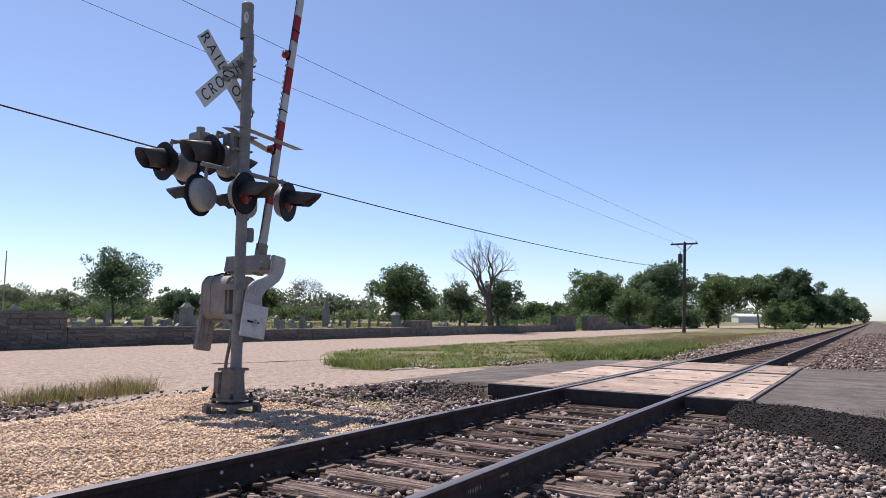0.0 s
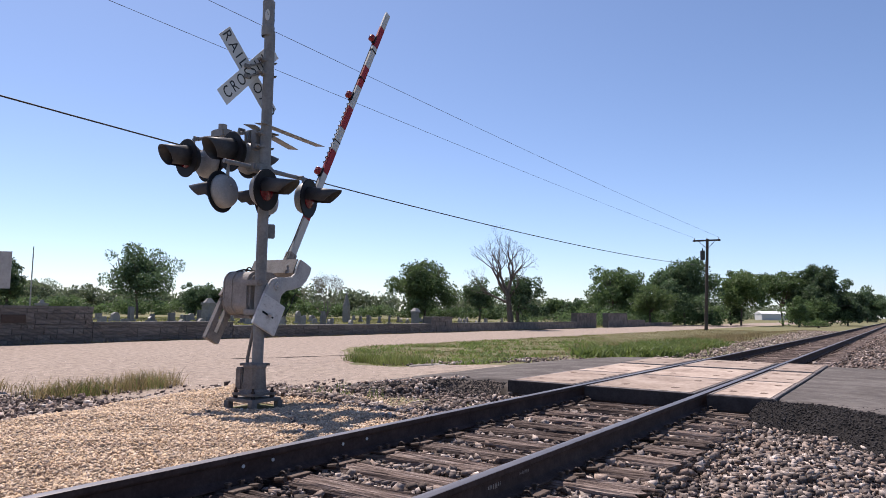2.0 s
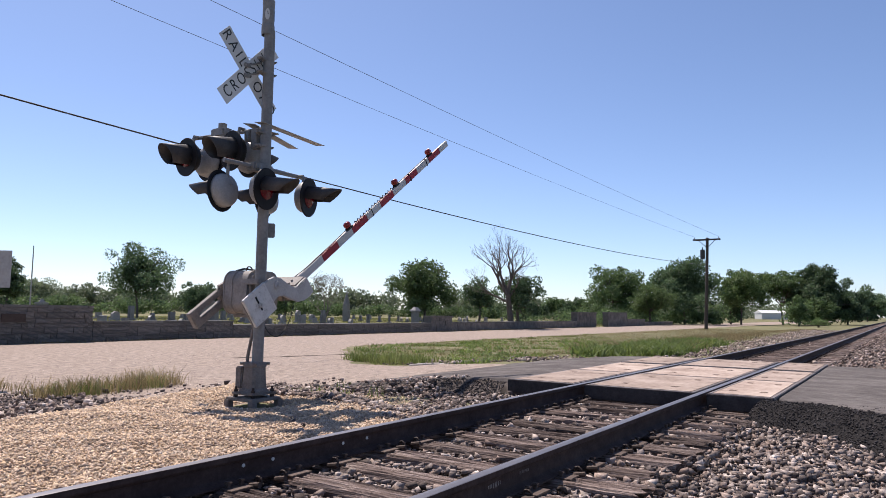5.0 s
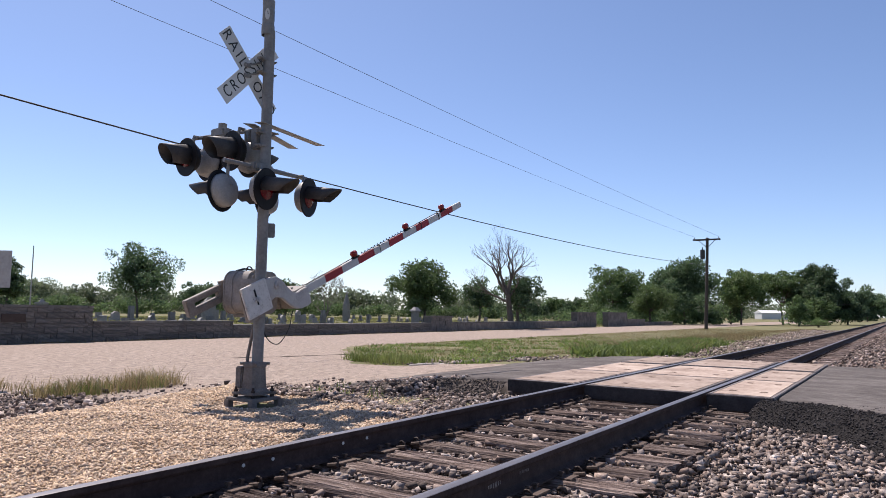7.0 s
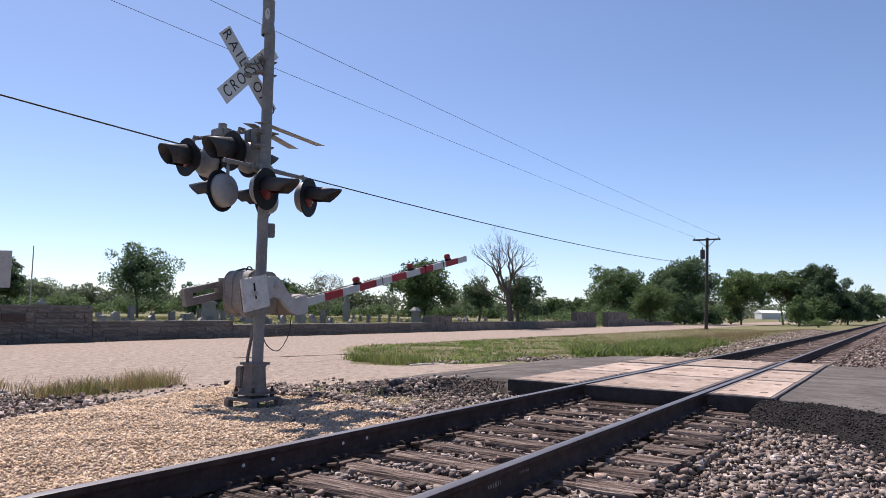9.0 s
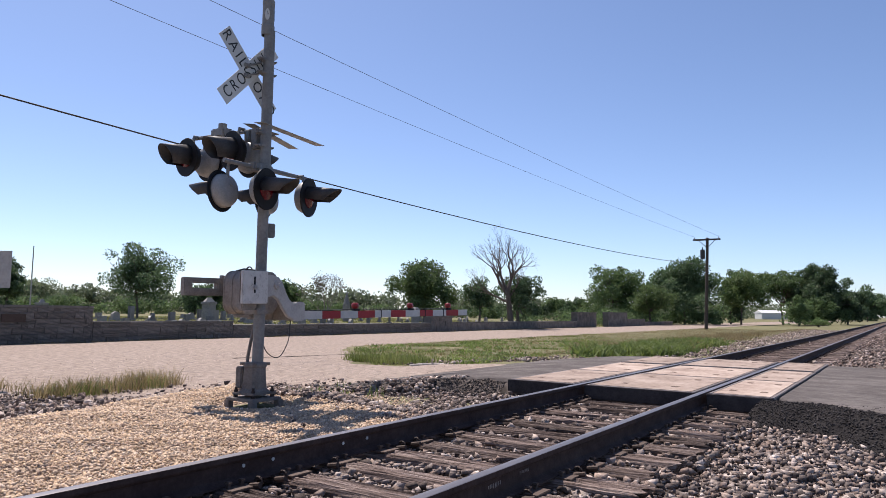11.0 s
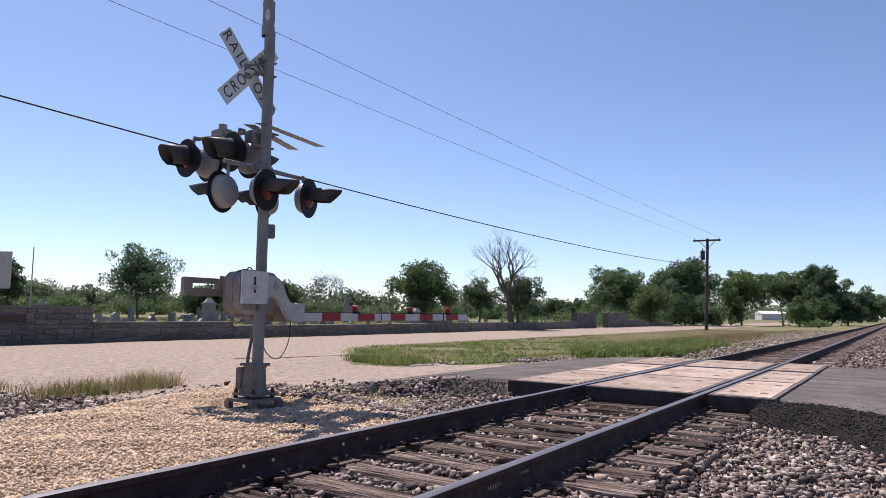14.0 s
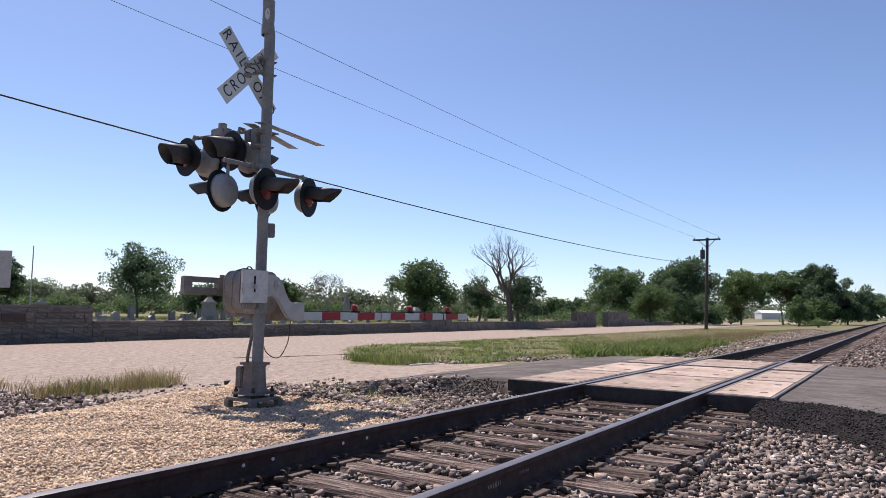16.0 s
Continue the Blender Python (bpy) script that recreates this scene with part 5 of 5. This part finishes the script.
GRAVES_B = [(-30.0, 38.6, 0.9, 0.8), (-35.3, 47.1, 1.22, 0.58), (-52.3, 60.0, 1.43, 0.9), (-41.4, 43.1, 0.96, 0.96), (-38.8, 38.8, 0.84, 0.79), (-31.9, 61.3, 1.0, 1.34), (-35.2, 65.1, 0.6, 0.6), (-39.9, 56.1, 1.07, 0.78), (-45.1, 64.6, 0.86, 1.02), (-43.8, 41.5, 1.11, 0.67), (-54.7, 52.4, 0.89, 0.72), (-59.6, 43.3, 0.75, 0.67), (-66.6, 38.7, 0.78, 0.78), (-60.7, 30.5, 1.21, 0.58), (-61.8, 37.0, 1.04, 0.63), (-39.2, 68.5, 0.72, 0.77), (-35.6, 58.8, 0.99, 0.78), (-43.8, 59.5, 0.86, 0.6), (-49.9, 55.5, 0.92, 0.72), (-48.7, 62.3, 0.79, 0.64)]
for k, (gx, gy, gh, gw) in enumerate(GRAVES_A + GRAVES_B):
    gravestone(gx, gy, gh, gw, "round" if k % 3 == 1 else "slab", (M_GRANITE, M_PALESTONE, M_GRANITE_DARK)[k % 3], k)
rnd = random.Random(77)
for k in range(44):
    gravestone(rnd.uniform(-72, -36), rnd.uniform(34, 80), rnd.uniform(0.5, 0.95), rnd.uniform(0.45, 0.95), rnd.choice(("slab", "round")), rnd.choice((M_GRANITE, M_PALESTONE, M_GRANITE_DARK)), 100 + k)
gravestone(-48.3, 41.0, 2.13, 1.2, "tomb", M_PALESTONE, 201)
gravestone(-33.1, 50.9, 1.63, 1.0, "tomb", M_GRANITE, 202)
gravestone(-60.6, 33.0, 1.75, 0.7, "tomb", M_PALESTONE, 203)
gravestone(-46.8, 57.6, 3.43, 0.85, "spire", M_PALESTONE, 204)


# ---- trees ----
def limb_tree(bits, start, way, length, r, depth, rnd, tips, bend=0.35, rise=0.7):
    """Branches that fork and taper, as a list of (from, to, radius, radius); collects their ends."""
    a = Vector(start)
    way = Vector(way).normalized()
    n = 3
    for k in range(n):
        b = a + way * (length / n)
        r2 = r * 0.88
        bits.append((a, b, r, r2))
        a, r = b, r2
        way = (way + Vector((rnd.uniform(-1, 1), rnd.uniform(-1, 1), rnd.uniform(-0.4, 0.8))) * bend * 0.45).normalized()
    if depth == 0:
        tips.append(a)
        return
    for _ in range(rnd.choice((2, 3)) if depth > 1 else 3):
        d = (way + Vector((rnd.uniform(-1, 1), rnd.uniform(-1, 1), rnd.uniform(-0.35, rise))) * 0.75).normalized()
        limb_tree(bits, a, d, length * rnd.uniform(0.6, 0.85), r * 0.72, depth - 1, rnd, tips, bend, rise)


def limbs(name, bits, mat, parent, seg=6):
    """One mesh of tapered tubes."""
    A, B = np.array([tuple(b[0]) for b in bits]), np.array([tuple(b[1]) for b in bits])
    r0, r1 = np.array([b[2] for b in bits]), np.array([b[3] for b in bits])
    d = B - A
    d /= np.linalg.norm(d, axis=1)[:, None] + 1e-9
    u = np.cross(d, np.where(np.abs(d[:, 2:]) > 0.9, [[1.0, 0, 0]], [[0, 0, 1.0]]))
    u /= np.linalg.norm(u, axis=1)[:, None]
    v = np.cross(d, u)
    ang = 2 * np.pi * np.arange(seg) / seg
    ring = np.cos(ang)[None, :, None] * u[:, None] + np.sin(ang)[None, :, None] * v[:, None]
    V = np.concatenate([A[:, None] + ring * r0[:, None, None], B[:, None] + ring * r1[:, None, None]], 1).reshape(-1, 3)
    k = np.arange(seg)
    quad = np.stack([k, (k + 1) % seg, (k + 1) % seg + seg, k + seg], -1)
    F = (quad[None] + (np.arange(len(bits)) * 2 * seg)[:, None, None]).reshape(-1, 4)
    return raw_mesh(name, V, F, mat, parent, True)


def leaf_cloud(centres, radii, n, size, rng, squash=0.85):
    """Leaf sprays: small bent quads spread through uneven clumps, denser outside."""
    c = np.asarray(centres)
    r = np.asarray(radii)
    pick = rng.choice(len(c), n, p=(r ** 2) / (r ** 2).sum())
    d = rng.normal(0, 1, (n, 3))
    d /= np.linalg.norm(d, axis=1)[:, None]
    rad = r[pick] * rng.uniform(0.25, 1.0, n) ** 0.5 * (1 + 0.22 * np.sin(d[:, 0] * 7 + pick) * np.cos(d[:, 1] * 6 + pick * 2))
    p = c[pick] + d * rad[:, None] * [1, 1, squash]
    u = rng.normal(0, 1, (n, 3)) + d * 0.2
    u /= np.linalg.norm(u, axis=1)[:, None]
    v = np.cross(u, rng.normal(0, 1, (n, 3)))
    v /= np.linalg.norm(v, axis=1)[:, None]
    s = size * rng.uniform(0.5, 1.3, n)[:, None]
    V = np.stack([p - u * s * 0.55, p + v * s * 0.26, p + u * s * 0.55, p - v * s * 0.26], 1).reshape(-1, 3)
    F = np.arange(n * 4).reshape(-1, 4)
    return V, F


def tree(x, y, h, w, seed, mat, label, low=0.22, leaves=5200, size=0.30, blobs=64, trunk=0.16):
    rnd, rng = random.Random(seed), np.random.default_rng(seed)
    h, w = h * 1.0, w * 1.08
    zg = float(ground_z(x, y))
    ob = thing("tree", (x, y, zg), label, "tree", "trees round the cemetery")
    bits, tips = [], []
    limb_tree(bits, (0, 0, -0.1), (rnd.uniform(-0.1, 0.1), rnd.uniform(-0.1, 0.1), 1), h * 0.36, trunk, 2, rnd, tips, 0.3)
    zc, half = h * (1 + low) / 2, h * (1 - low) / 2
    centres, radii = [], []
    for k in range(blobs):
        d = rng.normal(0, 1, 3)
        d /= np.linalg.norm(d)
        if d[2] < 0 and low <= 0.06:
            d[:2] *= min(1 / (math.hypot(d[0], d[1]) + 1e-6), 1.7)
        f = rng.uniform(0.2, 0.93)
        taper = 1 - 0.25 * max(0, d[2])
        centres.append((d[0] * w / 2 * f * taper, d[1] * w / 2 * f * taper, zc + d[2] * half * f))
        radii.append(w * rng.uniform(0.05, 0.155) * (1.25 - 0.45 * f))
    for c in centres[::3]:
        a = Vector((0, 0, h * 0.34))
        bits.append((a, Vector(c), trunk * 0.38, 0.02))
    limbs("trunk", bits, M_BARK, ob)
    V, F = leaf_cloud(centres, radii, int(leaves * 2.1), size * 0.85, rng)
    V[:, 2] = np.maximum(V[:, 2], 0.25)
    raw_mesh("crown", V, F, mat, ob)
    return ob


DARK, MID, LIGHT, FAR = M_LEAF, M_LEAF_MID, M_LEAF_LIGHT, M_LEAF_HAZED
for k, (x, y, h, w, mat, low, n, size, lab) in enumerate((
        (-65.4, 45.5, 8.6, 8.6, DARK, 0.12, 6200, 0.30, "large dark green broadleaf tree in the cemetery"),
        (-39.8, 62.1, 7.2, 8.4, MID, 0.12, 7500, 0.32, "round full-crowned green tree in the cemetery"),
        (-41.5, 76.6, 5.7, 5.6, DARK, 0.16, 3500, 0.30, "smaller dark green tree behind the graves"),
        (-71.9, 35.3, 6.3, 4.2, DARK, 0.12, 3500, 0.34, "dark green tree at the cemetery's edge"),
        (-29.9, 92.5, 8.3, 9.4, MID, 0.05, 7000, 0.36, "spreading green tree beyond the wall's gate"),
        (-23.6, 88.2, 4.9, 6.0, LIGHT, 0.20, 5200, 0.26, "light green bushy tree behind the wall"),
        (-22.6, 100.8, 9.7, 11.6, DARK, 0.04, 12000, 0.40, "tall dark green tree behind the power pole"),
        (-17.4, 112.6, 8.9, 9.0, LIGHT, 0.26, 9000, 0.40, "sunlit green tree beside the lane"),
        (-13.2, 123.7, 8.8, 7.6, MID, 0.42, 5200, 0.40, "green tree overhanging the lane"),
        (-10.6, 129.0, 7.6, 7.2, DARK, 0.02, 4500, 0.40, "dense dark tree beside the track"),
        (-7.4, 122.8, 9.3, 10.8, DARK, 0.0, 14000, 0.42, "large dense dark tree beside the track"),
        (-4.6, 129.3, 7.4, 6.4, DARK, 0.0, 5000, 0.42, "dark tree leaning to the track"),
        (-5.3, 222.3, 9.2, 12.0, DARK, 0.02, 5000, 0.7, "distant dark trees along the track"),
        (-12.0, 250.0, 9.4, 14.0, DARK, 0.02, 4000, 0.8, "distant dark trees along the track"),
        (-7.6, 305.0, 10.5, 14.0, DARK, 0.02, 3500, 0.9, "distant dark trees along the track"),
        (-8.5, 400.0, 13.0, 18.0, DARK, 0.02, 3500, 1.1, "distant dark trees along the track"),
        (-19.0, 113.5, 4.2, 4.0, DARK, 0.02, 2600, 0.30, "dark undergrowth tree beneath taller trees"),
        (-89.7, 71.6, 5.6, 5.4, DARK, 0.05, 3200, 0.40, "dark green tree at the far side of the cemetery"),
        (-91.6, 76.3, 5.3, 5.6, DARK, 0.05, 3200, 0.40, "dark green tree at the far side of the cemetery"),
        (-85.2, 86.5, 6.3, 5.0, MID, 0.05, 3200, 0.40, "green tree at the far side of the cemetery"),
        (-123.5, 73.5, 5.6, 7.4, FAR, 0.03, 3400, 0.45, "grey-green tree far behind the cemetery, leaves paled for haze"),
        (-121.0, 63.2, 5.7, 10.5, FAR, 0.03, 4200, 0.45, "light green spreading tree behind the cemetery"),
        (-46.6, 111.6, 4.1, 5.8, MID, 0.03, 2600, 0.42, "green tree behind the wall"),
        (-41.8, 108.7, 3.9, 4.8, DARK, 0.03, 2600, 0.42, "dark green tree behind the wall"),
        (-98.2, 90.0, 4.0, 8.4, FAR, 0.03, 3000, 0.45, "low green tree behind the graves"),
        (-23.7, 52.2, 5.4, 4.3, DARK, 0.06, 4200, 0.24, "leafy dark tree grown into the dead trunk"),
        (-5.2, 90.0, 1.0, 2.2, LIGHT, 0.02, 1300, 0.14, "small light green bush beside the track"),
        (-9.4, 110.0, 4.4, 3.4, MID, 0.0, 2600, 0.28, "green bushy tree before the dense dark trees"))):
    tree(x, y, h, w, 300 + k, mat, lab, low, n, size)

# thin-crowned tree with reddish twigs
ob = thing("tree", (-69.1, 79.0, float(ground_z(-69.1, 79.0))), "sparse greyish tree with fine bare twigs", "tree", "trees round the cemetery")
bits, tips, rnd = [], [], random.Random(9)
for k in range(5):
    limb_tree(bits, (0, 0, 0), (rnd.uniform(-0.8, 0.8), rnd.uniform(-0.8, 0.8), 1), 1.9, 0.09, 5, rnd, tips, 0.5)
limbs("trunk", bits, M_DEADWOOD, ob, 4)
V, F = leaf_cloud([tuple(t) for t in tips], [0.35] * len(tips), 1500, 0.2, np.random.default_rng(5))
raw_mesh("crown", V, F, M_LEAF_GREY, ob)

# the dead tree by the wall
ob = thing("dead_tree", (-23.5, 50.6, float(ground_z(-23.5, 50.6))), "tall bare dead tree standing at the cemetery wall", "tree")
bits, tips, rnd = [(Vector((0, 0, -0.1)), Vector((0.03, -0.03, 1.8)), 0.29, 0.23), (Vector((0.03, -0.03, 1.8)), Vector((0.05, -0.05, 3.4)), 0.23, 0.19)], [], random.Random(24)
for z, way, ln, r in ((3.3, (0.1, 0.2, 1), 1.7, 0.19), (3.3, (-0.40, -0.5, 0.9), 1.7, 0.17), (2.6, (-0.7, -0.9, 0.45), 1.5, 0.12), (3.0, (0.5, 0.5, 0.8), 1.2, 0.11), (3.4, (-0.2, -0.15, 1), 1.9, 0.15), (3.2, (-0.5, -0.4, 1.1), 1.6, 0.13), (3.3, (0.25, 0.3, 1), 1.5, 0.13)):
    limb_tree(bits, (0.03, -0.03, z), way, ln, r, 6, rnd, tips, 0.42, 0.8)
squat = Matrix(((0.78, 0, -0.075), (0, 0.78, -0.05), (0, 0, 0.82)))
bits = [(squat @ a, squat @ b, r0, r1) for a, b, r0, r1 in bits]
limbs("trunk", bits, M_BARK, ob, 5)

# distant woods behind everything, their haze painted into the leaf colour
rng = np.random.default_rng(8)
t = rng.random(420)
cx = -190 + 150 * t + rng.normal(0, 6, 420)
cy = 70 + 150 * t + rng.normal(0, 6, 420)
rad = rng.uniform(1.4, 3.2, 420)
cz = -0.4 + rng.uniform(0.3, 4.2, 420) * (1 + 0.5 * wave(cx, cy, 0.05))
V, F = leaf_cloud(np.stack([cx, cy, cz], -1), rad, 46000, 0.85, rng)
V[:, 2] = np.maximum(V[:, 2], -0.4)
tagged(raw_mesh("distant_woods", V, F, M_LEAF_HAZED), "low line of distant green woods", "woods", kind="stuff")
t = rng.random(300)
cx, cy = -110 + 95 * t + rng.normal(0, 5, 300), 315 + 60 * t + rng.normal(0, 8, 300)
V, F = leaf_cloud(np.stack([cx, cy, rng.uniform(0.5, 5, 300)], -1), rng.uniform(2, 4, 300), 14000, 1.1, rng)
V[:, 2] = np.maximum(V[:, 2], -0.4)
tagged(raw_mesh("distant_woods", V, F, M_LEAF_HAZED), "line of distant green woods beyond the lane", "woods", kind="stuff")

# hedges: near the cemetery's far edge, and under the trees by the lane
for a, b, n, hh, count, sz in (((-118, 40), (-78, 108), 150, 1.9, 26000, 0.36), ((-78, 108), (-36, 122), 110, 1.9, 18000, 0.36), ((-33, 96), (-20.5, 106), 60, 2.0, 8000, 0.36), ((-10.5, 117), (-4.8, 128), 50, 3.4, 6500, 0.34), ((-29, 80), (-24, 100), 60, 1.1, 6000, 0.28), ((-31, 66), (-26, 86), 50, 0.9, 5000, 0.26)):
    t = rng.random(n)
    cx, cy = a[0] + (b[0] - a[0]) * t + rng.normal(0, 1.6, n), a[1] + (b[1] - a[1]) * t + rng.normal(0, 1.6, n)
    V, F = leaf_cloud(np.stack([cx, cy, -0.4 + rng.uniform(0.2, 1.0, n) * hh], -1), rng.uniform(0.6, 1.5, n), count, sz, rng)
    V[:, 2] = np.maximum(V[:, 2], -0.4)
    tagged(raw_mesh("hedge", V, F, M_LEAF_MID), "dense green hedge and undergrowth", "hedge", kind="stuff")

# ---- poles, wires, shed, sign ----
pole = thing("utility_pole", (-13.0, 70.5, float(ground_z(-13.0, 70.5))), "dark wooden utility pole with crossarm and transformer", "utility pole")
bm = bmesh.new()
tube(bm, (0, 0, -0.2), (0.25, 0, 8.75), 0.17, 0.13, seg=12)
part("pole", bm, M_POLE, pole)
bm = bmesh.new()
box(bm, -1.1, 1.45, -0.06, 0.06, 8.52, 8.68, 0.01)
part("crossarm", bm, M_POLE, pole)
for sx in (-1, 1):
    bm = bmesh.new()
    tube(bm, (0.24 + sx * 0.08, -0.08, 7.85), (0.22 + sx * 0.75, -0.08, 8.52), 0.025, seg=6)
    part("brace", bm, M_POLE, pole)
for dx in (-0.95, 0.22, 1.30):
    bm = bmesh.new()
    tube(bm, (dx, 0, 8.68), (dx, 0, 8.86), 0.05, 0.035, seg=10)
    part("insulator", bm, M_GALV, pole)
bm = bmesh.new()
tube(bm, (-0.15, -0.25, 6.7), (-0.15, -0.25, 7.6), 0.22, seg=16)
tube(bm, (-0.15, -0.25, 7.6), (-0.15, -0.25, 7.85), 0.05, seg=8)
part("transformer", bm, M_HOOD, pole, "grey drum transformer")
far_pole = thing("utility_pole", (-16.9, 166.8, float(ground_z(-16.9, 166.8))), "distant wooden utility pole", "utility pole")
bm = bmesh.new()
tube(bm, (0, 0, -0.2), (0, 0, 9.2), 0.17, 0.12, seg=10)
part("pole", bm, M_POLE, far_pole)
flag = tagged(part("flagpole", (lambda b: (tube(b, (-100.8, 52.3, -0.4), (-100.8, 52.3, 9.2), 0.11, 0.07, seg=8), b)[1])(bmesh.new()), M_GALV, None), "thin grey metal flagpole behind the cemetery", "flagpole")


def wire(a, b, sag, r, label):
    """A hanging wire: one tube along the curve."""
    n, seg = 40, 6
    t = np.linspace(0, 1, n)
    p = np.array(a)[None] * (1 - t[:, None]) + np.array(b)[None] * t[:, None]
    p[:, 2] -= sag * 4 * t * (1 - t)
    ang = 2 * np.pi * np.arange(seg) / seg
    V = (p[:, None] + np.stack([np.cos(ang), 0 * ang, np.sin(ang)], -1)[None] * r).reshape(-1, 3)
    k = np.arange(seg)
    quad = np.stack([k, (k + 1) % seg, (k + 1) % seg + seg, k + seg], -1)
    F = (quad[None] + (np.arange(n - 1) * seg)[:, None, None]).reshape(-1, 4)
    tagged(raw_mesh("overhead_wire", V, F, M_CABLE), label, "wire", "overhead wires")


wire((-13.0, 70.4, 5.70), (-13.0, -30.0, 7.27), 1.5, 0.020, "thick black overhead cable")
wire((-13.95, 70.4, 8.42), (-13.95, -30.0, 9.6), 0.45, 0.007, "thin overhead power wire")
wire((-11.7, 70.4, 8.42), (-11.7, -30.0, 9.6), 0.45, 0.007, "thin overhead power wire")

shed = thing("shed", (-38.0, 284.6, -0.3), "low white metal farm shed in the distance", "shed")
shed.rotation_euler = (0, 0, radians(33))
bm = bmesh.new()
box(bm, -4.6, 4.6, -3, 3, 0, 2.3)
part("wall", bm, M_SIGN, shed)
bm = bmesh.new()
vs = [bm.verts.new(p) for p in ((-4.8, -3.2, 2.3), (4.8, -3.2, 2.3), (4.8, 0, 3.3), (-4.8, 0, 3.3), (4.8, 3.2, 2.3), (-4.8, 3.2, 2.3))]
for f in ((0, 1, 2, 3), (3, 2, 4, 5), (1, 4, 2), (0, 3, 5)):
    bm.faces.new([vs[i] for i in f])
part("roof", bm, M_SIGN, shed)

road_sign = thing("road_sign", (-10.12, 5.90, float(ground_z(-10.12, 5.90))), "back of a grey metal road sign on a post", "road sign")
bm = bmesh.new()
rounded_plate(bm, spline([(-0.30, 1.66), (-0.30, 2.29), (0.28, 2.29), (0.28, 1.66)], 1), -0.004, 0.004)
bmesh.ops.rotate(bm, verts=bm.verts[:], cent=(0, 0, 0), matrix=Matrix.Rotation(radians(-58), 3, "Z"))
part("sign_panel", bm, M_GALV, road_sign)
bm = bmesh.new()
box(bm, -0.03, 0.03, -0.03, 0.03, -0.3, 2.32, 0.004)
bmesh.ops.translate(bm, verts=bm.verts[:], vec=(-0.08, -0.06, 0))
part("post", bm, M_GALV, road_sign)

def motions():
    walk(gate, [(t, Matrix.Translation(PIVOT) @ Matrix.Rotation(radians(a), 4, "X")) for t, a in GATE_ANGLES])
    walk(hang, [(t, Matrix.Translation((0.05, 0.05, 0.72 + 0.0085 * a)) @ Matrix.Rotation(radians(-0.35 * a), 4, "X")) for t, a in GATE_ANGLES])


motions()
